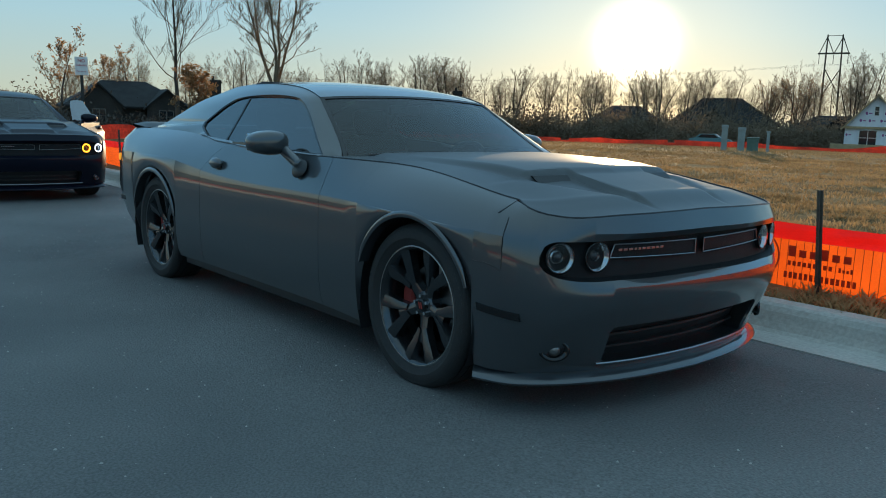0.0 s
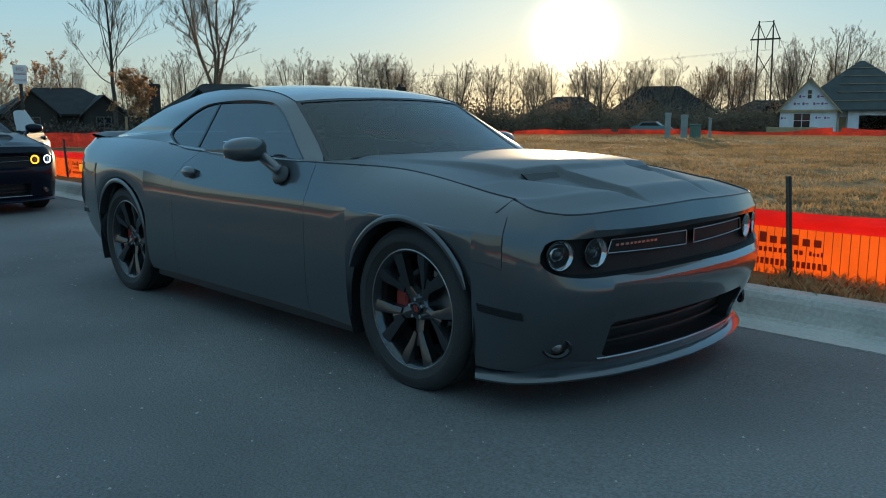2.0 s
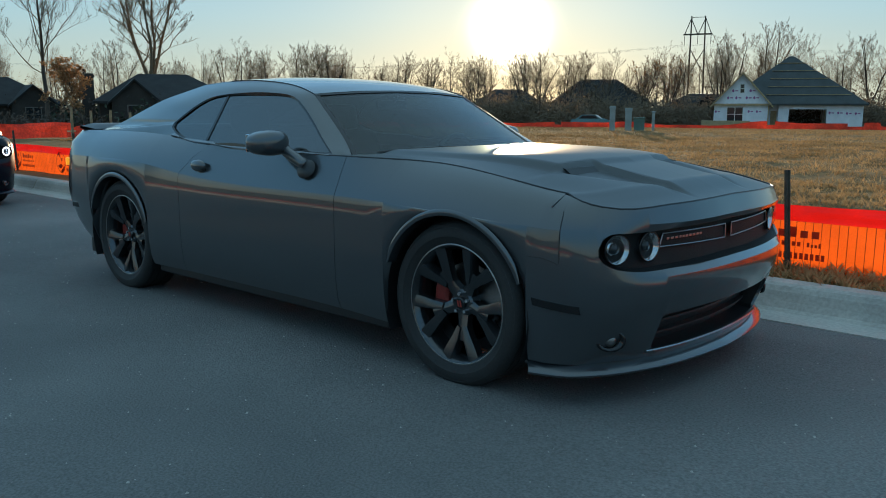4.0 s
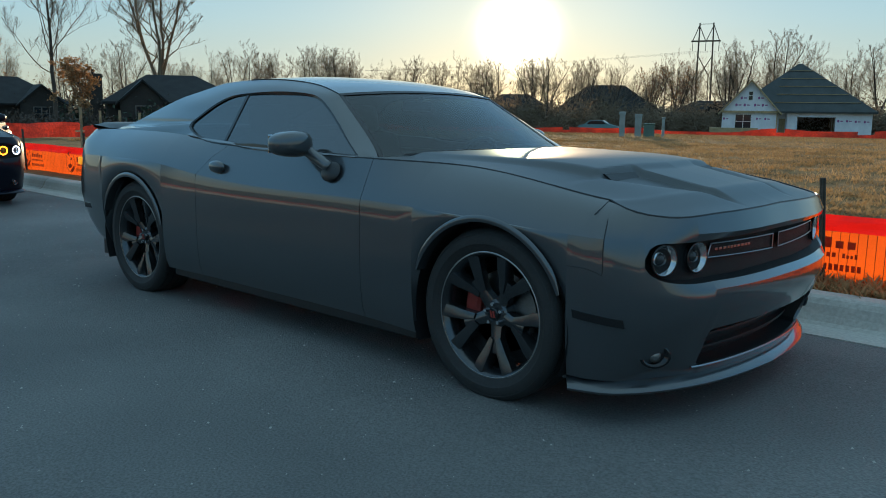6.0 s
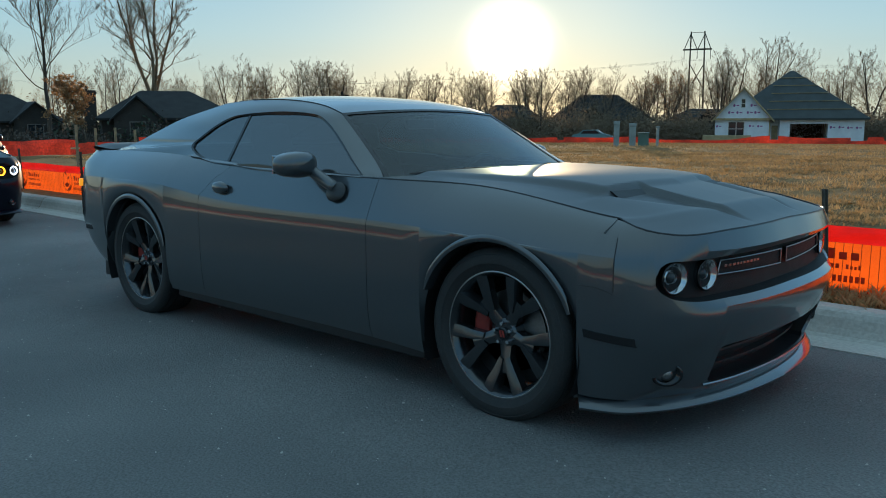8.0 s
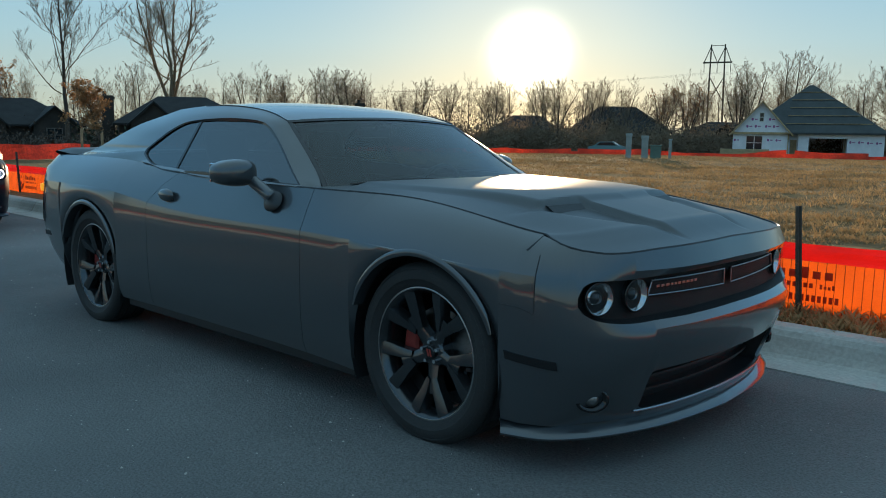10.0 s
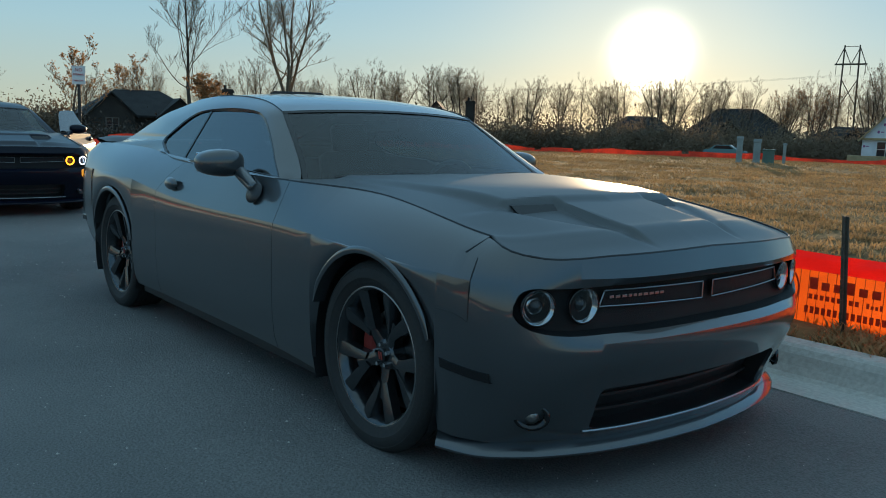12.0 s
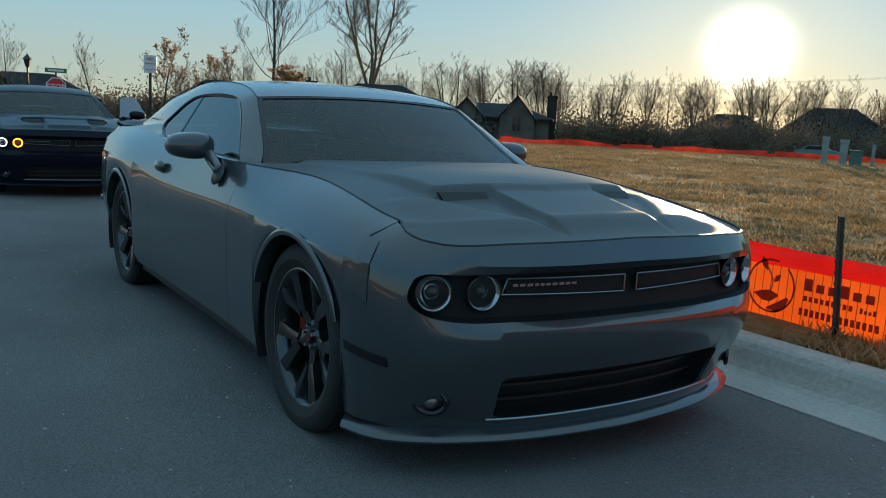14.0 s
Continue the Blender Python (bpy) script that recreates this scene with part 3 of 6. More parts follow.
def new_build(m):
    """Half-built house in printed wrap, felt on its roof, an open garage."""
    h = thing("house", "half-built house in white printed wrap with a felted roof", "house", m)
    bm = bmesh.new()
    box(bm, -9.6, -1.6, 0, 12, -0.3, 2.9)
    box(bm, -1.6, -0.2, 1.6, 12, -0.3, 2.9)
    box(bm, -0.2, 1.3, 0.6, 12, -0.3, 2.9)
    box(bm, 1.3, 6.6, 0.6, 0.9, 2.3, 2.9)
    box(bm, 6.6, 11.6, 0.6, 12, -0.3, 2.9)
    box(bm, 1.3, 6.6, 7.5, 12, -0.3, 2.9)
    br = bmesh.new()
    gable(bm, br, -9.6, -1.6, -0.01, 9, 2.9, 6.3, over=0.5)
    part("wall", bm, WRAP, h)
    part("roof", br, FELT, h, "gable roof in black felt")
    br = bmesh.new()
    hip_roof(br, -8.0, 11.6, 0.6, 14, 2.95, 8.6, over=0.6, ridge=0.03)
    part("roof", br, FELT, h)
    bm = bmesh.new()
    box(bm, 1.3, 6.6, 0.6, 7.5, -0.3, 0.0)
    for y in (2.2, 4.4, 6.6):
        box(bm, 1.32, 1.42, y, y + 0.1, 0, 2.85)
        box(bm, 6.48, 6.58, y, y + 0.1, 0, 2.85)
    part("garage_frame", bm, RAW_WOOD, h)
    bm = bmesh.new()
    box(bm, -9.7, -1.5, -0.35, 0.0, 2.72, 2.95)
    for s in (-1, 1):
        v = [(-5.6 + s * 4.65, 2.62), (-5.6 + s * 4.5, 2.5), (-5.6, 6.25), (-5.6, 6.5)]
        poly_prism(bm, v if s > 0 else v[::-1], 0.25, Matrix.Translation((0, -0.45, 0)))
    part("fascia", bm, RAW_WOOD, h)
    rr = random.Random(3)

    def wrap_mark(x, yy, z, size):
        bm = bmesh.new()
        tube(bm, (x, yy - 0.006, z), (x, yy + 0.02, z), size, sides=10)
        part("wrap_mark", bm, WRAP_PRINT, h)
        bm = bmesh.new()
        box(bm, x + size * 1.7, x + size * 4.2, yy - 0.004, yy + 0.02, z - size * 0.4, z + size * 0.35)
        part("wrap_lettering_bar", bm, WRAP_PRINT, h)
    for x0, x1, yy, zs in ((-9.3, -1.9, -0.012, (2.05,)), (7.0, 11.3, 0.588, (1.9,))):
        for z in zs:
            x = x0
            while x < x1 - 0.6:
                if not (-8.3 < x < -5.0):
                    wrap_mark(x, yy, z + rr.uniform(-0.05, 0.05), 0.15)
                x += 1.2
    for x, z in ((-7.6, 3.6), (-6.4, 3.6), (-4.9, 3.6), (-3.8, 3.6), (-6.9, 4.4), (-4.4, 4.4)):
        wrap_mark(x, -0.012, z, 0.17)
    house_window(h, -6.5, -0.03, 0.85, 2.4, 1.75, TRIM, 2)
    house_window(h, -5.6, -0.03, 4.1, 0.7, 1.1, TRIM, 1)
    bm = bmesh.new()
    box(bm, -1.25, -0.35, 1.56, 1.62, 0, 2.1)
    part("door", bm, RAW_WOOD, h, "bare wooden front door")
    bm = bmesh.new()
    box(bm, -1.75, -1.6, -0.1, 0.05, 0, 2.75)
    part("post", bm, RAW_WOOD, h)
    # battens across the felt of the big roof
    for k in range(1, 6):
        u = k / 6
        for side in (0, 1):
            bm = bmesh.new()
            z = 2.95 + (8.6 - 2.95) * u + 0.05
            if side == 0:
                y = 0.0 + (7.3 - 0.0) * u
                xa, xb = -3.2 + 3.2 * u * 0.6, 12.2 - (12.2 - 2.9) * u - 0.7
                box(bm, xa + 0.8, xb, y - 0.05, y + 0.05, z - 0.02, z + 0.05)
            else:
                x = 12.2 - (12.2 - 2.98) * u
                box(bm, x - 0.05, x + 0.05, 0.0 + 7.3 * u + 0.7, 14.6 - 7.3 * u - 0.7, z - 0.02, z + 0.05)
            part("batten", bm, RAW_WOOD, h)
    return h


new_build(facing(-32.8, 94.5, 4) @ Matrix.Translation((-0.95, 0, 0)) @ Matrix.Diagonal((0.75, 1, 1, 1)))
bm = bmesh.new()
box(bm, -2.6, 2.6, -0.5, 0.5, -0.3, 0.95, 0.04)
pile = part("lumber_pile", bm, RAW_WOOD, None, "", m=facing(-37.8, 89.0))
tagged(pile, "stack of raw sheathing boards by the half-built house", "lumber")


# ---- power line ----
def pylon(m):
    p = thing("power_pole", "timber H-frame power pole with cross arms", "pylon", m)
    H, W = 26.5, 1.85
    for s in (-1, 1):
        bm = bmesh.new()
        tube(bm, (s * W * 1.12, 0, -0.5), (s * W * 0.95, 0, H), 0.26, 0.18, 8)
        part("pole", bm, POLE_WOOD, p)
    bm = bmesh.new()
    box(bm, -3.75, 3.75, -0.2, 0.2, H - 4.9, H - 4.5)
    part("cross_arm", bm, POLE_WOOD, p)
    bm = bmesh.new()
    tube(bm, (-W * 0.95, 0, H - 0.3), (W * 0.95, 0, H - 0.3), 0.07)
    part("tie", bm, POLE_WOOD, p)
    for a, b in (((-W, H - 0.6), (-3.45, H - 4.6)), ((-W, H - 0.6), (-0.1, H - 4.6)), ((W, H - 0.6), (0.1, H - 4.6)), ((W, H - 0.6), (3.45, H - 4.6)), ((-W, H - 8.5), (W, H - 15)), ((W, H - 8.5), (-W, H - 15))):
        bm = bmesh.new()
        tube(bm, (a[0], 0.1, a[1]), (b[0], 0.1, b[1]), 0.11)
        part("brace", bm, POLE_WOOD, p)
    for x in (-3.4, 0, 3.4):
        bm = bmesh.new()
        for k in range(9):
            tube(bm, (x, 0, H - 5.1 - k * 0.24), (x, 0, H - 5.22 - k * 0.24), 0.13, 0.08, 8)
        tube(bm, (x, 0, H - 4.7), (x, 0, H - 7.3), 0.04)
        part("insulator", bm, BLACK_STEEL, p)
    return p


PX, PY = -102.1, 212.0
PYAW = 17.0
pylon(pose(PX, PY, -1.6, 0, 0, PYAW))
for off in (-3.4, 0.0, 3.4):
    for way in (-1, 1):
        c = bpy.data.curves.new("power_line", "CURVE")
        c.dimensions, c.bevel_depth, c.bevel_resolution = "3D", 0.011, 0
        sp = c.splines.new("POLY")
        n = 24
        sp.points.add(n)
        ca, sa = math.cos(radians(PYAW)), math.sin(radians(PYAW))
        dx, dy = (-0.93, -0.36) if way < 0 else (0.80, 0.60)
        for i in range(n + 1):
            u = i / n
            L = 260 * u
            sp.points[i].co = (PX + off * ca + dx * L, PY + off * sa + dy * L, -1.6 + 19.2 - 24 * u * (1 - u) * 0.8, 1)
        o = new("power_line", c)
        c.materials.append(WIRE)
        tagged(o, "sagging overhead power cable on the timber pole", "cable", group="power cables")


# ---- orange silt fence ----
FENCE_Y = 2.2


def fence_cloth(x0, x1, z_low, z_high, y, wave, seed, base=None):
    bm = bmesh.new()
    n = int((x1 - x0) / 0.06)
    prev = None
    for i in range(n + 1):
        x = x0 + (x1 - x0) * i / n
        col = []
        for k in range(7):
            u = k / 6
            z = z_low + (z_high - z_low) * u + 0.02 * noise.noise((x * 0.8, seed, 0)) * u
            yy = y + wave * noise.noise((x * 1.3, u * 1.5, seed)) + wave * 0.5 * noise.noise((x * 5.0, u * 2.0, seed + 4))
            col.append(bm.verts.new((x, yy, z)))
        if prev:
            for k in range(6):
                bm.faces.new((prev[k], col[k], col[k + 1], prev[k + 1]))
        prev = col
    return bm


def steel_post(x, y, top, low, lean=(0.0, 0.0)):
    p = thing("fence_post", "dark steel fence post leaning at the orange fence", "post", pose(x, y, 0), group="posts of the orange fence")
    bm = bmesh.new()
    a, b = Vector((0, 0, low - 0.3)), Vector((lean[0], lean[1], top))
    for dx, dy, w, t in ((0, 0.008, 0.019, 0.004), (0, -0.004, 0.004, 0.012)):
        vs = box(bm, dx - w, dx + w, dy - t, dy + t, a.z, b.z)
        for v in vs:
            if v.co.z > 0.3:
                v.co += Vector((lean[0], lean[1], 0))
    n = 9
    for k in range(n):
        z = low + 0.08 + (top - low - 0.15) * k / n
        f = (z - a.z) / (b.z - a.z)
        box(bm, lean[0] * f - 0.008, lean[0] * f + 0.008, lean[1] * f - 0.022, lean[1] * f - 0.012, z, z + 0.018)
    part("stem", bm, POST, p)
    return p


def print_mark(fence, x, y):
    """The maker's mark as plain shapes: ring, leaf forms and bars for the lettering."""
    def curve_band(pts, w):
        bm = bmesh.new()
        prev = None
        for i, (px, pz) in enumerate(pts):
            ax, az = pts[min(i + 1, len(pts) - 1)]
            bx, bz = pts[max(i - 1, 0)]
            d = Vector((ax - bx, az - bz)).normalized()
            ww = w[i] if isinstance(w, list) else w
            nx, nz = -d.y * ww / 2, d.x * ww / 2
            q = [bm.verts.new((px + nx, 0, pz + nz)), bm.verts.new((px - nx, 0, pz - nz))]
            if prev:
                bm.faces.new((prev[0], prev[1], q[1], q[0]))
            prev = q
        return bm
    m = pose(x, y, 0)
    ring = [(0.155 * math.cos(radians(a)), 0.335 + 0.155 * math.sin(radians(a))) for a in range(75, 305, 8)]
    part("printed_ring", curve_band(ring, 0.012), INK, fence, m=m)
    ring = [(0.155 * math.cos(radians(a)), 0.335 + 0.155 * math.sin(radians(a))) for a in range(-80, 52, 8)]
    part("printed_ring", curve_band(ring, 0.012), INK, fence, m=m)
    stem = [(0.0, 0.30), (0.012, 0.34), (0.01, 0.38), (-0.015, 0.42), (-0.03, 0.44)]
    part("printed_stem", curve_band(stem, 0.008), INK, fence, m=m)
    for a, b, w in (((-0.03, 0.42), (-0.075, 0.50), 0.04), ((0.02, 0.36), (0.06, 0.41), 0.032)):
        pts = [(a[0] + (b[0] - a[0]) * k / 8, a[1] + (b[1] - a[1]) * k / 8) for k in range(9)]
        part("printed_leaf", curve_band(pts, [max(0.002, w * math.sin(math.pi * k / 8)) for k in range(9)]), INK, fence, m=m)
    for pts, w in (([(-0.11, 0.275), (-0.05, 0.27), (0.0, 0.275), (0.055, 0.285)], [0.004, 0.06, 0.07, 0.012]), ([(0.12, 0.28), (0.09, 0.24), (0.04, 0.21), (-0.02, 0.195)], [0.02, 0.05, 0.045, 0.006])):
        part("printed_bowl", curve_band(pts, w), INK, fence, m=m)
    for z, h, words in ((0.385, 0.070, ((0.22, 0.66, 6),)), (0.305, 0.030, ((0.22, 0.53, 9), (0.56, 0.66, 4))), (0.225, 0.042, ((0.20, 0.69, 14),))):
        for xa, xb, letters in words:
            pitch = (xb - xa) / letters
            for i in range(letters):
                bm = bmesh.new()
                x0, x1 = xa + pitch * i, xa + pitch * (i + 0.66)
                tall = h if letters > 6 or i in (0, 3) else h * 0.68
                bm.faces.new([bm.verts.new(p) for p in ((x0, 0, z - h / 2), (x1, 0, z - h / 2), (x1, 0, z - h / 2 + tall), (x0, 0, z - h / 2 + tall))])
                part("printed_bar", bm, INK, fence, m=m)


def silt_fence(m, x0, x1, posts, marks, wave=0.02, seed=1, z_low=0.07, band=0.46, top=0.57):
    f = thing("silt_fence", "bright orange silt fence with a red top band", "fence", m)
    part("cloth", fence_cloth(x0, x1, z_low, band, FENCE_Y - 0.02, wave, seed), ORANGE, f)
    part("top_band", fence_cloth(x0, x1, band - 0.005, top, FENCE_Y - 0.026, wave, seed), RED_BAND, f)
    # stitched grid of the cloth
    bm = bmesh.new()
    x = x0
    while x < min(x1, 8):
        if x > -14:
            y = FENCE_Y - 0.032
            q = [bm.verts.new(p) for p in ((x, y + wave * noise.noise((x * 1.3, 0, seed)), z_low), (x + 0.004, y + wave * noise.noise((x * 1.3, 0, seed)), z_low), (x + 0.004, y + wave * noise.noise((x * 1.3, 1.5, seed)), band), (x, y + wave * noise.noise((x * 1.3, 1.5, seed)), band))]
            bm.faces.new(q)
        x += 0.055
    part("stitching", bm, INK, f)
    for x in marks:
        print_mark(f, x, FENCE_Y - 0.05)
    return f


silt_fence(Matrix(), -34.0, 26.0, (), [-12.9, -11.25, -9.55, -7.85, 1.33, 3.0], seed=1)
for x, lean in ((-15.0, 0.03), (-11.2, -0.06), (-9.0, 0.05), (-6.0, 0.0), (-3.2, 0.0), (-0.38, 0.0), (1.80, -0.06), (4.3, 0.02), (6.8, -0.03)):
    steel_post(x, FENCE_Y - 0.07, 0.80, 0.1, (lean, -0.02))
silt_fence(pose(0, -7.02, 0, 0, 0, 180), -30.0, 40.0, (), [], seed=5, band=0.18, top=0.24)
for x in (-14.0, -9.5, -5.0, -0.5, 4.0, 8.5):
    steel_post(x, -7.02 - FENCE_Y + 0.07, 0.80, 0.1, (0.02, 0.02))


def far_fence(points, name_label):
    f = thing("silt_fence", name_label, "fence")
    for (xa, ya), (xb, yb) in zip(points, points[1:]):
        bm = bmesh.new()
        n = max(4, int(math.hypot(xb - xa, yb - ya) / 0.5))
        prev = None
        for i in range(n + 1):
            x, y = xa + (xb - xa) * i / n, ya + (yb - ya) * i / n
            w = 0.08 * noise.noise((x * 0.7, y * 0.7, 2))
            z = field_z(x, y)
            q = [bm.verts.new((x + w * k, y + w * k, z + 0.02 + k * (0.17 + 0.12 * noise.noise((x * 0.35, y * 0.35, 9))))) for k in (0, 1, 2)]
            if prev:
                for k in (0, 1):
                    if k == 0 or noise.noise((x * 0.9, y * 0.9, 5)) > -0.25:
                        bm.faces.new((prev[k], q[k], q[k + 1], prev[k + 1]))
            prev = q
        part("cloth", bm, FAR_CLOTH, f)
    return f


far_fence([(-36, 9.5), (-38, 22), (-36, 34), (-27, 47), (-14, 56), (2, 64), (24, 72)], "far orange silt fence across the field")
far_fence([(-24, 4.2), (-25, 9.0), (-28, 14), (-30, 18)], "orange silt fence round the next lot")


# ---- small things in the field ----
def utility_box(x, y, w, d, h, material, cap):
    u = thing("utility_box", "weathered grey utility pedestal standing in the dry field" if material is UTILITY else "green metal utility cabinet in the dry field", "utility box", pose(x, y, field_z(x, y), 0, 0, 30), group="utility boxes")
    bm = bmesh.new()
    box(bm, -w / 2, w / 2, -d / 2, d / 2, -0.1, h, 0.02)
    part("case", bm, material, u)
    bm = bmesh.new()
    if cap:
        box(bm, -w / 2 - 0.02, w / 2 + 0.02, -d / 2 - 0.02, d / 2 + 0.02, h - 0.12, h + 0.03, 0.02)
    else:
        box(bm, -w / 2 - 0.03, w / 2 + 0.03, -d / 2 - 0.03, d / 2 + 0.03, h - 0.03, h + 0.03, 0.02)
    part("lid", bm, material, u)
    return u


utility_box(-17.0, 30.7, 0.25, 0.25, 1.12, UTILITY, True)
utility_box(-16.4, 31.1, 0.30, 0.28, 1.05, UTILITY, True)
utility_box(-15.95, 31.3, 0.48, 0.45, 0.62, UTILITY_GREEN, False)
utility_box(-15.4, 31.6, 0.13, 0.13, 0.88, UTILITY, False)
for x, y, h, lean in ((-17.3, 5.8, 1.05, 0.02), (-18.6, 6.9, 0.95, 0.14), (-18.3, 7.3, 0.95, 0.0), (-17.8, 7.6, 0.9, -0.03), (-6.2, 7.0, 0.30, 0.02)):
    s = thing("stake", "rough wooden survey stake in the field", "stake", pose(x, y, field_z(x, y) - 0.15), group="survey stakes")
    bm = bmesh.new()
    vs = box(bm, -0.03, 0.03, -0.025, 0.025, 0, h + 0.15, 0.004)
    for v in vs:
        if v.is_valid and v.co.z > 0.2:
            v.co.x += lean
    part("stem", bm, STAKE, s)
rag = fence_cloth(-0.55, 0.55, 0.0, 0.2, 0, 0.12, 8)
rag = part("loose_cloth", rag, RED_BAND, None, m=pose(-14.6, 6.3, field_z(-14.6, 6.3) + 0.02, 8, 6, 30))
tagged(rag, "loose red fence cloth hung over the stakes", "cloth")


def sign_post(name, label, m, height):
    s = thing(name, label, "road sign", m)
    bm = bmesh.new()
    box(bm, -0.03, 0.03, 0.005, 0.045, -0.4, height)
    part("post", bm, BLACK_STEEL, s)
    return s


np_sign = sign_post("no_parking_sign", "white no parking fire lane sign on a dark post", pose(-13.84, 2.27, field_z(-13.84, 2.27), 0, 0, 72), 2.04)
bm = bmesh.new()
box(bm, -0.125, 0.125, -0.004, 0.004, 1.70, 2.06, 0.003)
part("plate", bm, SIGN_WHITE, np_sign)
for words, size, z in (("NO", 0.088, 1.98), ("PARKING", 0.050, 1.89), ("FIRE LANE", 0.040, 1.77)):
    o = new("lettering", text_mesh(words, size, SIGN_RED))
    o.parent = np_sign
    o.matrix_basis = pose(0, -0.009, z, 90, 0, 0)
stop = sign_post("stop_sign", "red stop sign with a green street sign above", pose(-31.2, 3.0, field_z(-31.2, 3.0), 0, 0, 82), 2.2)
bm = bmesh.new()
poly_prism(bm, [(0.38 * math.cos(radians(22.5 + 45 * k)), 1.52 + 0.38 * math.sin(radians(22.5 + 45 * k))) for k in range(8)], 0.01)
part("plate", bm, SIGN_WHITE, stop)
bm = bmesh.new()
poly_prism(bm, [(0.345 * math.cos(radians(22.5 + 45 * k)), 1.52 + 0.345 * math.sin(radians(22.5 + 45 * k))) for k in range(8)], 0.016)
part("face", bm, SIGN_RED, stop)
o = new("lettering", text_mesh("STOP", 0.27, SIGN_WHITE))
o.parent = stop
o.matrix_basis = pose(0, -0.012, 1.52, 90, 0, 0)
bm = bmesh.new()
box(bm, -0.38, 0.38, -0.008, 0.008, 2.05, 2.22)
part("street_plate", bm, SIGN_GREEN, stop)
bm = bmesh.new()
box(bm, -0.28, 0.28, -0.012, 0.012, 2.10, 2.17)
part("street_name_bar", bm, SIGN_WHITE, stop)

lamp_post = thing("street_lamp", "black lantern street lamp on a slim pole", "street lamp", pose(-40.3, 3.1, ground_z(-40.3, 3.1)))
bm = bmesh.new()
tube(bm, (0, 0, -0.3), (0, 0, 2.7), 0.06, 0.045)
tube(bm, (0, 0, -0.1), (0, 0, 0.5), 0.12, 0.09)
part("pole", bm, BLACK_STEEL, lamp_post)
bm = bmesh.new()
tube(bm, (0, 0, 2.7), (0, 0, 3.05), 0.09, 0.17, 6)
part("lantern", bm, BLACK_STEEL, lamp_post)
bm = bmesh.new()
tube(bm, (0, 0, 3.06), (0, 0, 3.28), 0.22, 0.03, 6)
tube(bm, (0, 0, 3.28), (0, 0, 3.38), 0.03, 0.01, 6)
part("cap", bm, BLACK_STEEL, lamp_post)


# ---- a car parked by the far houses ----
TEAL_PAINT = mat("teal_paint", (0.10, 0.22, 0.24), 0.3, vary=0.05, coat=0.6)
far_car = thing("car", "pale teal car parked by the far houses", "car", pose(-47.5, 76.5, ground_z(-47.5, 76.5) + 0.0, 0, 0, 25))
prof = [(-2.2, 0.35), (-2.25, 0.7), (-2.1, 0.95), (-1.5, 1.0), (-1.0, 1.45), (0.5, 1.47), (1.1, 1.02), (2.0, 0.88), (2.25, 0.65), (2.2, 0.35)]
bm = bmesh.new()
poly_prism(bm, prof, 1.75)
bmesh.ops.bevel(bm, geom=bm.edges[:], offset=0.06, segments=2, affect="EDGES")
part("body", bm, TEAL_PAINT, far_car)
for sy in (-1, 1):
    bm = bmesh.new()
    poly_prism(bm, [(-1.25, 1.05), (-0.9, 1.38), (0.4, 1.40), (0.9, 1.05)], 0.02, Matrix.Translation((0, sy * 0.875, 0)))
    part("side_window", bm, DARK_PANE, far_car)
    for wx in (-1.35, 1.4):
        bm = bmesh.new()
        tube(bm, (wx, sy * 0.68, 0.31), (wx, sy * 0.89, 0.31), 0.31, sides=20)
        part("wheel", bm, BLACK_STEEL, far_car)


# ---- cars ----
PAINT_GREY = mat("grey_clearcoat", (0.058, 0.064, 0.070), 0.28, metal=0.5, vary=0.03, scale=0.7, fine=400, coat=1.0, coat_rough=0.012)
PAINT_GREY.node_tree.nodes["Principled BSDF"].inputs["Coat IOR"].default_value = 1.55
HOOD_SATIN = mat("satin_grey_hood", (0.080, 0.086, 0.090), 0.38, metal=0.35, vary=0.04, scale=0.9, fine=300, spec=0.4)
PAINT_NAVY = mat("navy_clearcoat", (0.004, 0.006, 0.014), 0.35, vary=0.03, scale=0.7, fine=400, spec=0.1, coat=0.25, coat_rough=0.012)
SATIN_BLACK = mat("satin_black_plastic", (0.012, 0.012, 0.013), 0.42, vary=0.2, scale=5, fine=120, bump=0.05)
GLOSS_BLACK = mat("gloss_black_plastic", (0.008, 0.008, 0.009), 0.18, vary=0.1, scale=5, fine=80)
GRILLE_BLACK = mat("grille_black", (0.010, 0.010, 0.011), 0.6, vary=0.2, scale=5, fine=260, bump=0.3, spec=0.25)
CABIN = mat("cabin_trim", (0.012, 0.012, 0.013), 0.65, vary=0.2, scale=6, fine=90, bump=0.1)
SEAT_CLOTH = mat("seat_cloth", (0.018, 0.018, 0.020), 0.8, vary=0.2, scale=8, fine=150, bump=0.2)
TYRE = mat("tyre_rubber", (0.018, 0.018, 0.018), 0.75, vary=0.25, scale=6, fine=90, bump=0.25)
RIM = mat("black_alloy", (0.085, 0.089, 0.094), 0.20, metal=0.85, vary=0.15, scale=5, fine=60)
RIM_EDGE = mat("machined_alloy", (0.32, 0.33, 0.34), 0.28, metal=1.0, vary=0.1, scale=8, fine=90)
CHROME = mat("chrome", (0.75, 0.76, 0.78), 0.08, metal=1.0, vary=0.03)
REFLECTOR = mat("lamp_reflector", (0.52, 0.54, 0.56), 0.16, metal=1.0, vary=0.1)
STEEL = mat("brake_steel", (0.25, 0.25, 0.25), 0.35, metal=1.0, vary=0.15, scale=10, fine=90)
RED_ENAMEL = mat("red_enamel", (0.24, 0.022, 0.016), 0.35, vary=0.1)
AMBER_PLASTIC = mat("amber_plastic", (0.45, 0.12, 0.02), 0.2, vary=0.1)
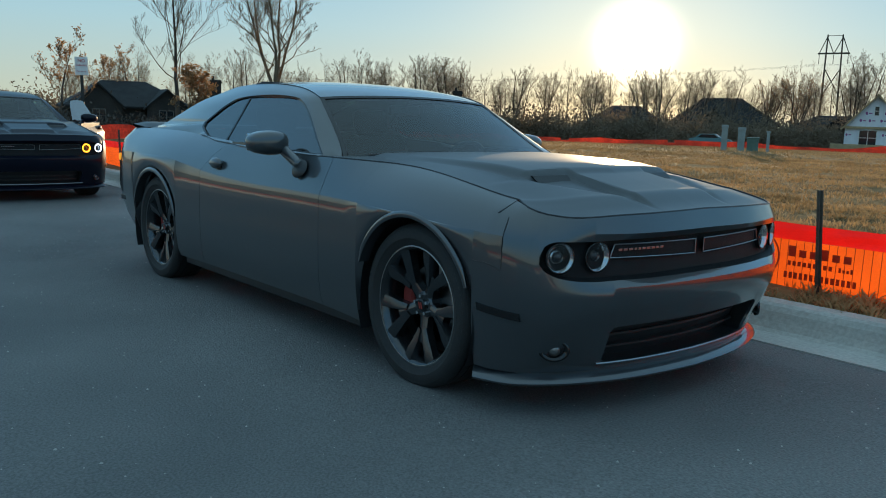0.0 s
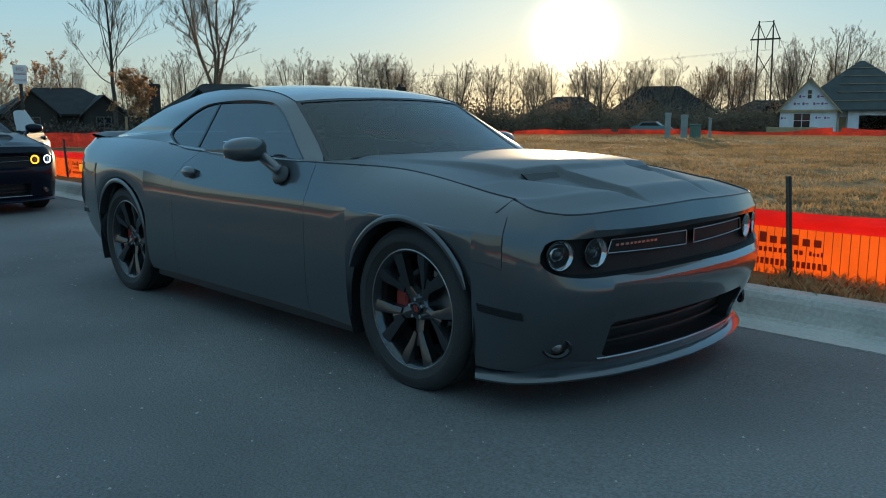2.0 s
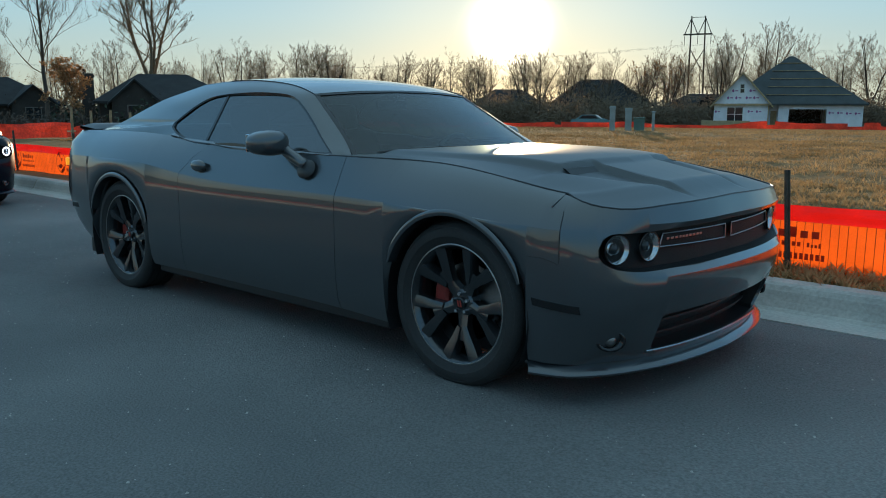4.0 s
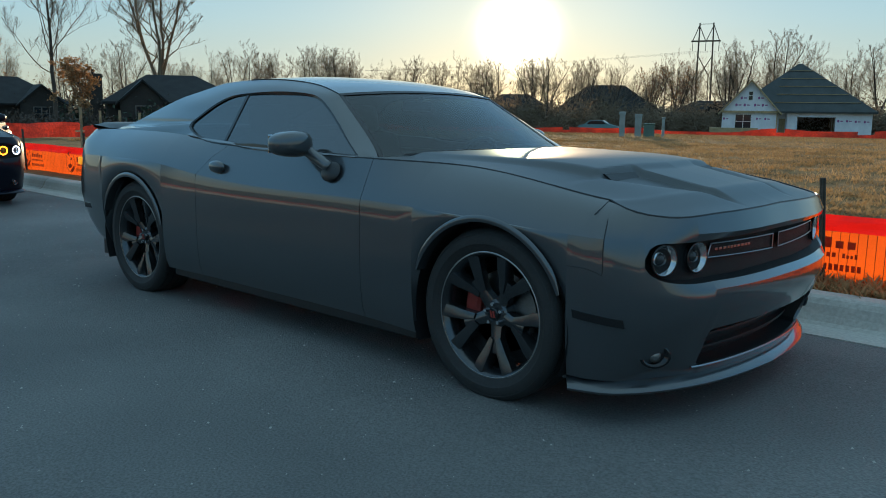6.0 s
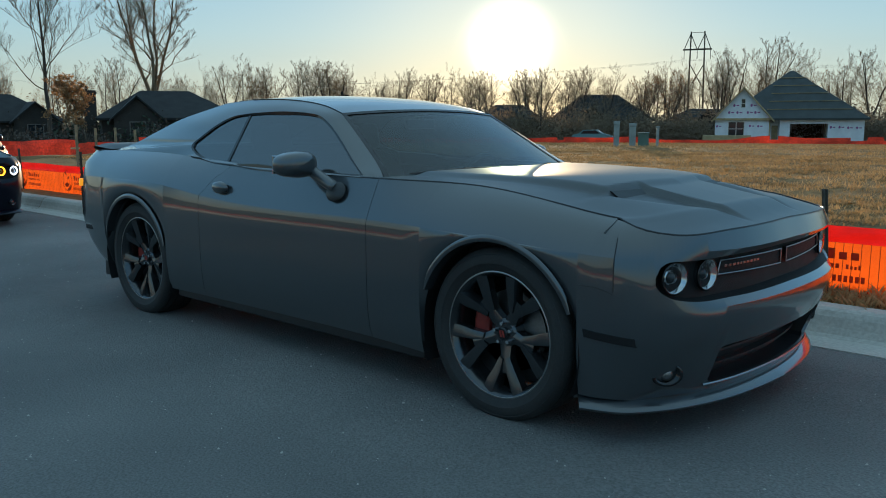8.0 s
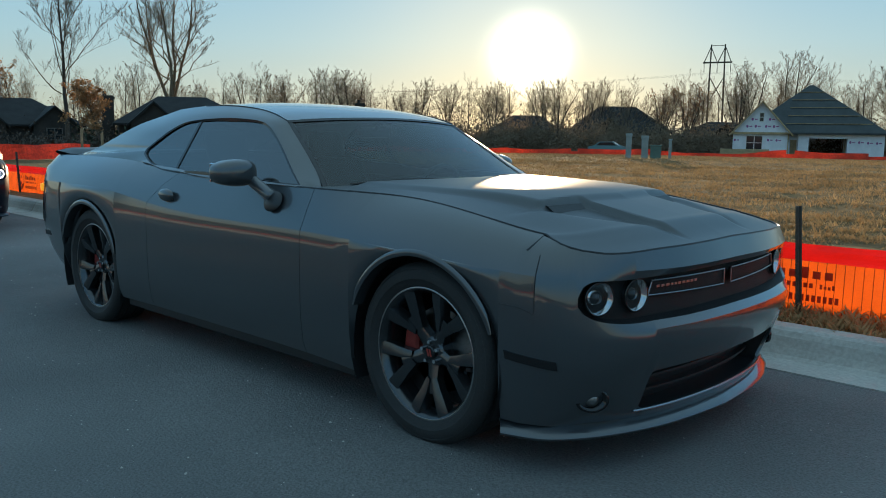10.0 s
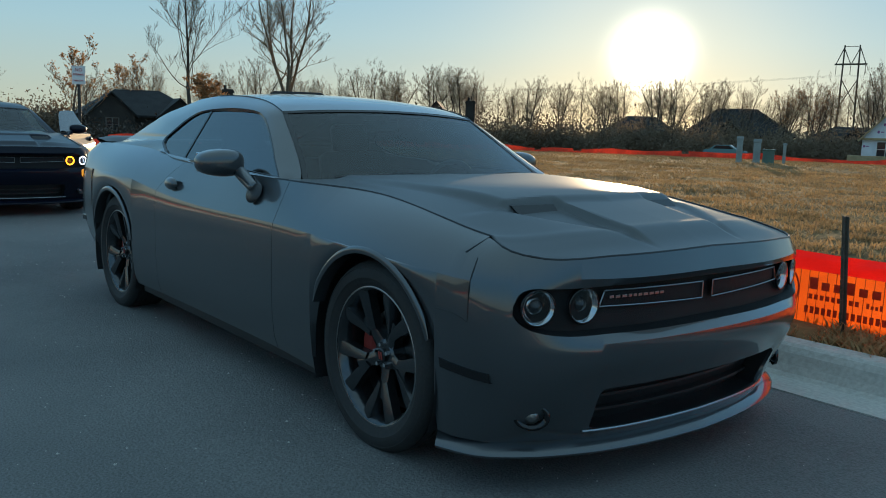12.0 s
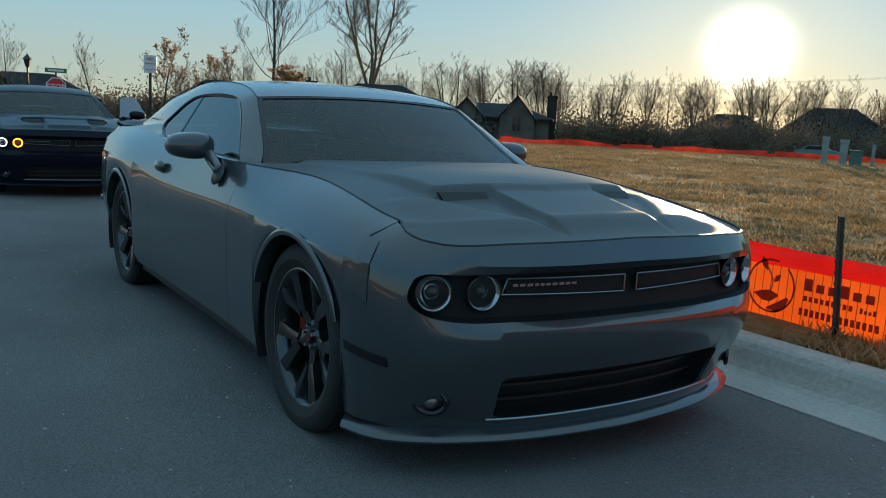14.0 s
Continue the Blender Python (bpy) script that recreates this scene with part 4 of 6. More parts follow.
TAIL_PLASTIC = mat("tail_lamp_red", (0.22, 0.01, 0.01), 0.12, vary=0.1)
SCREEN = thin_glass("windscreen_glass", (0.50, 0.90, 0.95), 0.60, 1.85)
TINTED = thin_glass("tinted_side_glass", (0.55, 0.75, 0.80), 0.16, 2.5)
LAMP_GLASS = thin_glass("lamp_cover", (1, 1, 1), 0.95, 1.25)
HALO_WHITE = lamp_glow("halo_white", (0.85, 0.9, 1.0), 1.6)
HALO_AMBER = lamp_glow("halo_amber", (1.0, 0.40, 0.02), 3.2)
SIGNAL_AMBER = lamp_glow("signal_amber", (1.0, 0.36, 0.02), 0.5)


def smooth_path(pts, n):
    """n + 1 evenly spaced points on a Catmull-Rom curve through pts."""
    pts = [Vector(p) for p in pts]
    fine = []
    for i in range(len(pts) - 1):
        p0, p1, p2, p3 = pts[max(i - 1, 0)], pts[i], pts[i + 1], pts[min(i + 2, len(pts) - 1)]
        for k in range(16):
            t = k / 16
            fine.append(0.5 * (2 * p1 + (p2 - p0) * t + (2 * p0 - 5 * p1 + 4 * p2 - p3) * t * t + (3 * p1 - p0 - 3 * p2 + p3) * t ** 3))
    fine.append(pts[-1])
    cum = [0.0]
    for a, b in zip(fine, fine[1:]):
        cum.append(cum[-1] + (b - a).length)
    out, j = [], 0
    for i in range(n + 1):
        s = cum[-1] * i / n
        while j < len(fine) - 2 and cum[j + 1] < s:
            j += 1
        f = (s - cum[j]) / max(1e-9, cum[j + 1] - cum[j])
        out.append(fine[j].lerp(fine[j + 1], min(1, f)))
    return out


def curve_at(keys, x):
    """Smooth value at x from (x, value) keys in rising x."""
    if x <= keys[0][0]:
        return keys[0][1]
    if x >= keys[-1][0]:
        return keys[-1][1]
    for i in range(len(keys) - 1):
        (xa, a), (xb, b) = keys[i], keys[i + 1]
        if xa <= x <= xb:
            t = (x - xa) / (xb - xa)
            ma = (b - keys[i - 1][1]) / (xb - keys[i - 1][0]) if i else (b - a) / (xb - xa)
            mb = (keys[i + 2][1] - a) / (keys[i + 2][0] - xa) if i + 2 < len(keys) else (b - a) / (xb - xa)
            h = xb - xa
            return (2 * t**3 - 3 * t**2 + 1) * a + (t**3 - 2 * t**2 + t) * h * ma + (-2 * t**3 + 3 * t**2) * b + (t**3 - t**2) * h * mb


def ramp(a, b, x):
    t = min(1.0, max(0.0, (x - a) / (b - a)))
    return t * t * (3 - 2 * t)


AXLE, WHEEL_R, ARCH_R, HUB_Z = 1.475, 0.363, 0.402, 0.363
# widest outline in plan, from the nose's middle round one side to the tail's middle
FRONT_LINE = [(2.365, 0), (2.36, 0.2), (2.34, 0.4), (2.30, 0.58), (2.25, 0.71), (2.175, 0.82), (2.07, 0.895), (1.95, 0.928)]
REAR_LINE = [(-2.02, 0.938), (-2.2, 0.92), (-2.35, 0.875), (-2.44, 0.79), (-2.48, 0.68), (-2.51, 0.5), (-2.525, 0.25), (-2.53, 0)]
SIDE_Y = [(-2.02, 0.938), (-1.8, 0.952), (-1.475, 0.962), (-1.1, 0.957), (-0.7, 0.946), (0.0, 0.94), (0.7, 0.945), (1.1, 0.953), (1.475, 0.957), (1.75, 0.948), (1.95, 0.928)]
DOOR_FRONT, DOOR_REAR = 0.725, -0.70
LEVELS = 10
SEAM = 246  # where the bumper meets the wing
# height and inset of each level from the sill up, at stations along the outline (0 nose, 1 front corner ... 6 tail)
STATIONS = {
    "nose": [(0.185, 0.105), (0.222, 0.09), (0.385, 0.048), (0.44, 0.020), (0.512, 0.0), (0.552, 0.004), (0.576, 0.04), (0.735, 0.062), (0.762, 0.036), (0.836, 0.068)],
    "brow": [(0.185, 0.115), (0.222, 0.10), (0.383, 0.052), (0.44, 0.026), (0.512, 0.0), (0.552, 0.004), (0.576, 0.035), (0.733, 0.05), (0.760, 0.028), (0.828, 0.056)],
    "corner": [(0.185, 0.125), (0.222, 0.105), (0.375, 0.034), (0.44, 0.010), (0.512, 0.0), (0.552, 0.002), (0.592, 0.008), (0.733, 0.016), (0.772, 0.024), (0.822, 0.060)],
    "fender": [(0.20, 0.03), (0.26, 0.018), (0.38, 0.006), (0.46, 0.002), (0.54, 0.0), (0.63, 0.0), (0.705, 0.0015), (0.745, 0.008), (0.825, 0.056), (0.870, 0.170)],
    "wing": [(0.21, 0.03), (0.27, 0.018), (0.38, 0.006), (0.46, 0.002), (0.54, 0.0), (0.65, 0.0), (0.745, 0.001), (0.775, 0.006), (0.885, 0.062), (0.955, 0.198)],
    "door": [(0.225, 0.035), (0.28, 0.016), (0.38, 0.004), (0.46, 0.001), (0.54, 0.0), (0.67, 0.0), (0.764, 0.0008), (0.788, 0.005), (0.88, 0.045), (0.972, 0.090)],
    "hip": [(0.225, 0.035), (0.28, 0.016), (0.38, 0.004), (0.46, 0.001), (0.54, 0.0), (0.68, 0.0), (0.78, 0.001), (0.812, 0.007), (0.91, 0.050), (1.003, 0.11)],
    "haunch": [(0.225, 0.04), (0.28, 0.02), (0.38, 0.006), (0.46, 0.002), (0.54, 0.0), (0.68, 0.0), (0.79, 0.002), (0.868, 0.013), (0.965, 0.062), (1.04, 0.17)],
    "quarter": [(0.25, 0.10), (0.31, 0.06), (0.40, 0.025), (0.50, 0.006), (0.60, 0.0), (0.69, 0.001), (0.79, 0.003), (0.87, 0.015), (0.965, 0.058), (1.045, 0.16)],
    "tail": [(0.27, 0.16), (0.33, 0.11), (0.42, 0.06), (0.52, 0.02), (0.60, 0.0), (0.68, 0.0), (0.76, 0.012), (0.86, 0.02), (0.95, 0.03), (1.035, 0.10)],
}


def outline_columns():
    """Columns of the body's skin on one side: place, outward way and profile."""
    cols = []
    nose = smooth_path([(x, y, 0) for x, y in FRONT_LINE], 260)
    for i in sorted({4 * k for k in range(65)} | {SEAM - 2, SEAM + 2}):
        p = nose[i]
        d = (nose[i + 6] - nose[max(i - 6, 0)]).normalized() if i < 254 else (nose[260] - nose[i - 6]).normalized()
        cols.append((p.x, p.y, Vector((d.y, -d.x)), i / 260))
    cols.sort(key=lambda c: c[3])
    xs = set()
    for c in (AXLE, -AXLE):
        for k in range(0, 25):
            xs.add(round(c + ARCH_R * math.cos(math.pi * k / 24), 4))
        xs.add(round(c + ARCH_R + 0.0015, 4))
        xs.add(round(c - ARCH_R - 0.0015, 4))
    for x in [1.95, 1.92] + [1.02 - 0.059 * k for k in range(1, 33)] + [DOOR_FRONT, DOOR_REAR, -1.93, -1.98]:
        if all(abs(x - q) > 0.012 for q in xs) or x in (DOOR_FRONT, DOOR_REAR):
            xs = {q for q in xs if abs(q - x) > 0.02 or abs(abs(q) - AXLE) < ARCH_R + 0.01} | {x}
    xs |= {d + e for d in (DOOR_FRONT, DOOR_REAR) for e in (-0.01, 0.01)}
    for x in sorted(xs, reverse=True):
        y = curve_at(SIDE_Y, x)
        s = (curve_at(SIDE_Y, x + 0.02) - curve_at(SIDE_Y, x - 0.02)) / 0.04
        cols.append((x, y, Vector((-s, 1)).normalized(), None))
    tail = smooth_path([(x, y, 0) for x, y in REAR_LINE], 22)
    for i, p in enumerate(tail):
        if i == 0:
            continue
        a, b = tail[i - 1], tail[min(i + 1, 22)]
        d = (b - a).normalized()
        cols.append((p.x, p.y, Vector((d.y, -d.x)), 2 + i / 22))
    out = []
    for x, y, n, f in cols:
        if f is not None and f < 1:
            n = Vector((abs(n.x), abs(n.y)))
            keys = [(0.0, "nose"), (0.45, "brow"), (0.72, "corner"), (1.0, "fender")]
            v = f
        elif f is not None:
            n = Vector((-abs(n.x), abs(n.y)))
            keys, v = [(2.0, "quarter"), (2.45, "tail"), (3.0, "tail")], f
        else:
            keys = [(-1.95, "fender"), (-1.3, "wing"), (-0.75, "door"), (0.1, "door"), (0.62, "hip"), (1.25, "haunch"), (2.02, "quarter")]
            v = -x
        prof = []
        for k in range(LEVELS):
            zk = curve_at([(a, STATIONS[s][k][0]) for a, s in keys], v)
            ik = curve_at([(a, STATIONS[s][k][1]) for a, s in keys], v)
            prof.append([zk, ik])
        if f is None:
            # wheel arches lift the lower edge
            for c in (AXLE, -AXLE):
                d = abs(x - c)
                if d <= ARCH_R + 0.0005:
                    low = HUB_Z + math.sqrt(max(0.0, ARCH_R**2 - d * d))
                    z0, z7 = prof[0][0], prof[7][0]
                    for k in range(8):
                        prof[k][0] = min(z7 - 0.0012 * (7 - k), low) + (z7 - min(z7 - 0.0012 * (7 - k), low)) * (prof[k][0] - z0) / (z7 - z0) if k < 7 else z7
        pts = []
        for k, (z, inset) in enumerate(prof):
            px, py = x - n.x * inset, max(0.0, y - n.y * inset)
            if f is None:
                w = max(0.0, 1 - abs(x - DOOR_REAR) / 0.32)
                px += w * {8: 0.10, 9: 0.23}.get(k, 0.0)
            if f in (0.0, 3.0):
                py = 0.0
            pts.append(Vector((px, py, z)))
        out.append((x, y, f, pts))
    return out


COLUMNS = outline_columns()


def add_strip(bm, a, b, flip):
    for k in range(len(a) - 1):
        q = (a[k], b[k], b[k + 1], a[k + 1])
        vs = q[::-1] if flip else q
        if len({v.index if v.index >= 0 else id(v) for v in vs}) == 4:
            bm.faces.new(vs)


def skin(side, pick, rows=(0, LEVELS - 1), shrink=(0.0, 0.0)):
    """Skin of the columns that pick() takes, on one side (1 left, -1 right), as a bmesh. shrink: gap left at the first and last column."""
    bm = bmesh.new()
    cols = [c for c in COLUMNS if pick(c)]
    prev = None
    for i, (x, y, f, pts) in enumerate(cols):
        off = Vector()
        if i == 0 and shrink[0]:
            off = (cols[1][3][4] - pts[4]).normalized() * shrink[0]
        if i == len(cols) - 1 and shrink[1]:
            off = (cols[-2][3][4] - pts[4]).normalized() * shrink[1]
        off.z = 0
        col = [bm.verts.new(((p + off).x, (p + off).y * side, p.z)) for p in pts[rows[0]: rows[1] + 1]]
        if prev:
            add_strip(bm, prev, col, side < 0)
            if -2.3 < x < 2.05:
                bm.edges.get((prev[7 - rows[0]], col[7 - rows[0]])).smooth = False
        prev = col
    return bm


def mark_sharp(me, angle=32):
    sharp = bmesh.new()
    sharp.from_mesh(me)
    keep = [e.index for e in sharp.edges if not e.smooth]
    sharp.free()
    me.shade_smooth()
    bm = bmesh.new()
    bm.from_mesh(me)
    bm.edges.ensure_lookup_table()
    for i in keep:
        bm.edges[i].smooth = False
    for e in bm.edges:
        if e.is_boundary or len(e.link_faces) == 2 and e.calc_face_angle(0) > radians(angle):
            e.smooth = False
    bm.to_mesh(me)
    bm.free()


def panel(name, bm, material, parent, label="", angle=32, thick=0.0, m=None):
    if thick:
        bmesh.ops.recalc_face_normals(bm, faces=bm.faces)
    ob = part(name, bm, material, parent, label, m=m)
    mark_sharp(ob.data, angle)
    if thick:
        s = ob.modifiers.new("sheet", "SOLIDIFY")
        s.thickness, s.offset = thick, -1
    return ob


def sheet(rows):
    """A bmesh through rows of points."""
    bm = bmesh.new()
    prev = None
    for row in rows:
        cur = [bm.verts.new(p) for p in row]
        if prev:
            add_strip(bm, prev, cur, False)
        prev = cur
    bmesh.ops.remove_doubles(bm, verts=bm.verts, dist=1e-5)
    return bm


def sweep(bm, pts, r, sides=6, closed=False):
    """One continuous round bar through pts."""
    rings = []
    n = len(pts)
    for i, p in enumerate(pts):
        a = pts[(i + 1) % n] if closed else pts[min(i + 1, n - 1)]
        b = pts[(i - 1) % n] if closed else pts[max(i - 1, 0)]
        d = (Vector(a) - Vector(b)).normalized()
        up = Vector((0, 0, 1)) if abs(d.z) < 0.9 else Vector((1, 0, 0))
        u = d.cross(up).normalized()
        v = d.cross(u)
        rings.append([bm.verts.new(Vector(p) + (u * math.cos(6.283185 * k / sides) + v * math.sin(6.283185 * k / sides)) * r) for k in range(sides)])
    pairs = list(zip(rings, rings[1:])) + ([(rings[-1], rings[0])] if closed else [])
    for a, b in pairs:
        for k in range(sides):
            bm.faces.new((a[k], a[(k + 1) % sides], b[(k + 1) % sides], b[k]))
    if not closed:
        bm.faces.new(rings[0][::-1])
        bm.faces.new(rings[-1])
    bmesh.ops.recalc_face_normals(bm, faces=bm.faces)


def lathe(bm, profile, seg, m=Matrix(), close=False):
    """Turns (radius, y) points about the y axis."""
    rings = []
    for r, y in profile:
        rings.append([bm.verts.new(m @ Vector((r * math.cos(6.283185 * s / seg), y, r * math.sin(6.283185 * s / seg)))) for s in range(seg)])
    for a, b in zip(rings, rings[1:]):
        for s in range(seg):
            bm.faces.new((a[s], a[(s + 1) % seg], b[(s + 1) % seg], b[s]))
    if close:
        bm.faces.new(rings[-1])
        bm.faces.new(rings[0][::-1])


# top edge of the skin as curves of x: the hood's gap line
HOOD_EDGE = [(c[3][9].x, c[3][9].y, c[3][9].z) for c in COLUMNS if c[3][9].x > 0.70]


def hood_edge(x):
    pts = [p for p in HOOD_EDGE if p[1] > 0.70]
    pts = sorted(pts)
    return curve_at([(p[0], p[1]) for p in pts], x), curve_at([(p[0], p[2]) for p in pts], x)


def cowl_x(y):
    return 0.93 - 0.33 * (y / 0.8) ** 2


def hood_z(x, y, edge_z, u):
    """Height of the hood: crown, raised middle, channels before the two scoops."""
    z = edge_z + 0.016 * (1 - u * u) * ramp(2.3, 1.6, x)
    ay = abs(y)
    inner = 0.245 + 0.02 * ramp(2.2, 1.4, x)
    outer = 0.275 + 0.235 * ramp(2.24, 1.72, x) + 0.10 * ramp(1.7, 0.9, x)
    lift = 0.019 * ramp(2.32, 2.12, x)
    middle = 1 - ramp(inner - 0.012, inner + 0.022, ay)
    outside = ramp(outer - 0.03, outer + 0.02, ay) * (1 - ramp(outer + 0.04, 0.80, ay)) * 0.58
    ahead = lift * max(middle, outside) - 0.010 * (1 - max(middle, outside)) * ramp(2.2, 1.9, x) * (1 - ramp(outer, outer + 0.05, ay))
    behind = (lift + 0.014 * ramp(1.2, 1.72, x)) * (1 - ramp(outer - 0.035, outer + 0.035, ay))
    t = ramp(1.715, 1.775, x + 0.12 * (ay - 0.38))
    z += behind + (ahead - behind) * t
    return z


def wheel_parts(w, side):
    """Tyre, rim with five forked spokes, disc and caliper; the outer face looks along side * y."""
    s = side
    bm = bmesh.new()
    prof = [(0.262, -0.10), (0.285, -0.118), (0.325, -0.122), (0.348, -0.112), (0.359, -0.095)]
    for y in (-0.075, -0.03, 0.03, 0.075):
        prof += [(0.363, y - 0.018), (0.363, y - 0.004), (0.355, y - 0.003), (0.355, y + 0.003), (0.363, y + 0.004)]
    prof += [(0.363, 0.088), (0.359, 0.097), (0.348, 0.113), (0.338, 0.119), (0.336, 0.1175), (0.325, 0.1235), (0.30, 0.1225), (0.297, 0.119), (0.285, 0.116), (0.270, 0.106), (0.262, 0.10)]
    lathe(bm, [(r, y * s) for r, y in prof], 64)
    tyre = part("tyre", bm, TYRE, w)
    mark_sharp(tyre.data, 40)
    bm = bmesh.new()
    lathe(bm, [(r, y * s) for r, y in ((0.262, -0.10), (0.245, -0.09), (0.235, 0.0), (0.238, 0.07), (0.252, 0.094), (0.262, 0.103), (0.268, 0.104), (0.268, 0.099), (0.262, 0.096))], 64)
    rim = part("rim", bm, RIM, w)
    mark_sharp(rim.data, 40)
    bm = bmesh.new()
    lathe(bm, [(0.2685, 0.1035 * s), (0.265, 0.1060 * s), (0.261, 0.1045 * s)], 64)
    part("rim_edge", bm, RIM_EDGE, rim, smooth=True)

    def spoke(a):
        bm = bmesh.new()
        u, v = Vector((math.cos(a), 0, math.sin(a))), Vector((-math.sin(a), 0, math.cos(a)))

        def blade(pts, tilt=0):
            """pts: (radius, across, half width, face y) along one blade."""
            prev = None
            for i, (r, c, hw, y) in enumerate(pts):
                nr, nc = (pts[i + 1][:2] if i + 1 < len(pts) else (2 * r - pts[i - 1][0], 2 * c - pts[i - 1][1]))
                pr, pc = (pts[i - 1][:2] if i else (2 * r - nr, 2 * c - nc))
                d = Vector((nr - pr, nc - pc)).normalized()
                n = Vector((-d.y, d.x))
                ring = []
                for k, dy in ((-1, -0.045), (-1, -0.008 - 0.020 * max(0, tilt)), (-0.35 * tilt - 0.2, 0.0), (0.2 - 0.35 * tilt, 0.0), (1, -0.008 - 0.020 * max(0, -tilt)), (1, -0.045)):
                    p = u * (r + n.x * hw * k) + v * (c + n.y * hw * k) + Vector((0, (y + dy) * s, 0))
                    ring.append(bm.verts.new(p))
                if prev:
                    for k in range(6):
                        bm.faces.new((prev[k], ring[k], ring[(k + 1) % 6], prev[(k + 1) % 6]))
                prev = ring
            bm.faces.new(prev)
        blade([(0.045, 0.0, 0.030, 0.060), (0.09, 0.0, 0.025, 0.066), (0.13, 0.0, 0.028, 0.073), (0.165, 0.0, 0.034, 0.076)])
        for k in (-1, 1):
            blade([(0.105, k * 0.012, 0.016, 0.074), (0.160, k * 0.032, 0.025, 0.083), (0.205, k * 0.056, 0.031, 0.092), (0.245, k * 0.074, 0.034, 0.098), (0.262, k * 0.078, 0.038, 0.099)], k)
        bmesh.ops.recalc_face_normals(bm, faces=bm.faces)
        return bm
    for k in range(5):
        sp = part("spoke", spoke(radians(131 + 72 * k)), RIM, rim)
        mark_sharp(sp.data, 25)
    bm = bmesh.new()
    lathe(bm, [(0.0005, 0.060 * s), (0.052, 0.060 * s), (0.062, 0.052 * s), (0.064, 0.0)], 32)
    part("hub", bm, RIM, rim, smooth=False)
    bm = bmesh.new()
    lathe(bm, [(0.0005, 0.074 * s), (0.022, 0.074 * s), (0.027, 0.070 * s), (0.027, 0.058 * s)], 24)
    part("centre_cap", bm, GLOSS_BLACK, rim)
    for dx in (-0.007, 0.007):
        bm = bmesh.new()
        vs = box(bm, dx - 0.0045, dx + 0.0045, 0.0742 * s - 0.001, 0.0742 * s + 0.001, -0.014, 0.014)
        for q in vs:
            q.co.x += q.co.z * 0.3 * s
        part("cap_mark", bm, RED_ENAMEL, rim, "red slanted stripe")
    for k in range(5):
        a = radians(95 + 72 * k)
        bm = bmesh.new()
        tube(bm, (0.042 * math.cos(a), 0.045 * s, 0.042 * math.sin(a)), (0.042 * math.cos(a), 0.076 * s, 0.042 * math.sin(a)), 0.009, 0.008, 6)
        part("lug_nut", bm, CHROME, rim)
    bm = bmesh.new()
    lathe(bm, [(0.06, 0.0), (0.172, 0.0), (0.176, -0.012 * s), (0.172, -0.026 * s), (0.06, -0.026 * s)], 48)
    part("brake_disc", bm, STEEL, w)
    bm = bmesh.new()
    prev = None
    for k in range(10):
        a = radians(150 + 6.5 * k)
        row = [bm.verts.new((r * math.cos(a), y * s, r * math.sin(a))) for r, y in ((0.112, -0.045), (0.112, 0.020), (0.125, 0.030), (0.180, 0.030), (0.192, 0.020), (0.192, -0.045))]
        if prev:
            add_strip(bm, prev, row, False)
        else:
            bm.faces.new(row)
        prev = row
    bm.faces.new(prev[::-1])
    bmesh.ops.recalc_face_normals(bm, faces=bm.faces)
    part("brake_caliper", bm, RED_ENAMEL, w, "faded red brake caliper")


def seat(car, y):
    s = thing("seat", "", "", pose(-0.28, y, 0.30))
    s.parent = car
    bm = bmesh.new()
    box(bm, -0.25, 0.28, -0.25, 0.25, 0.0, 0.20, 0.06)
    part("cushion", bm, SEAT_CLOTH, s, smooth=True)
    bm = bmesh.new()
    vs = box(bm, -0.07, 0.07, -0.25, 0.25, 0.0, 0.62, 0.05)
    bmesh.ops.rotate(bm, verts=bm.verts, cent=(0, 0, 0), matrix=Matrix.Rotation(radians(-18), 3, "Y"))
    bmesh.ops.translate(bm, verts=bm.verts, vec=(-0.24, 0, 0.15))
    part("backrest", bm, SEAT_CLOTH, s, smooth=True)
    bm = bmesh.new()
    box(bm, -0.05, 0.05, -0.13, 0.13, 0.0, 0.18, 0.04)
    bmesh.ops.rotate(bm, verts=bm.verts, cent=(0, 0, 0), matrix=Matrix.Rotation(radians(-12), 3, "Y"))
    bmesh.ops.translate(bm, verts=bm.verts, vec=(-0.46, 0, 0.745))
    part("headrest", bm, SEAT_CLOTH, s, smooth=True)


# side window outline (x, z) and the frame line round it (x, y, z)
DLO = [(0.60, 0.982), (0.49, 1.045), (0.37, 1.12), (0.25, 1.19), (0.13, 1.248), (0.03, 1.272), (-0.15, 1.283), (-0.4, 1.284), (-0.6, 1.276), (-0.74, 1.258), (-0.86, 1.212), (-0.96, 1.15), (-1.025, 1.105), (-1.03, 1.088), (-0.98, 1.062), (-0.86, 1.025), (-0.72, 1.002), (-0.6, 0.996), (-0.3, 0.992), (0.0, 0.989), (0.3, 0.986), (0.52, 0.98)]


def glass_y(x, z):
    return 0.858 - (z - 0.97) * 0.62 - 0.03 * max(0.0, -x - 0.5) - 0.012 * max(0.0, x)


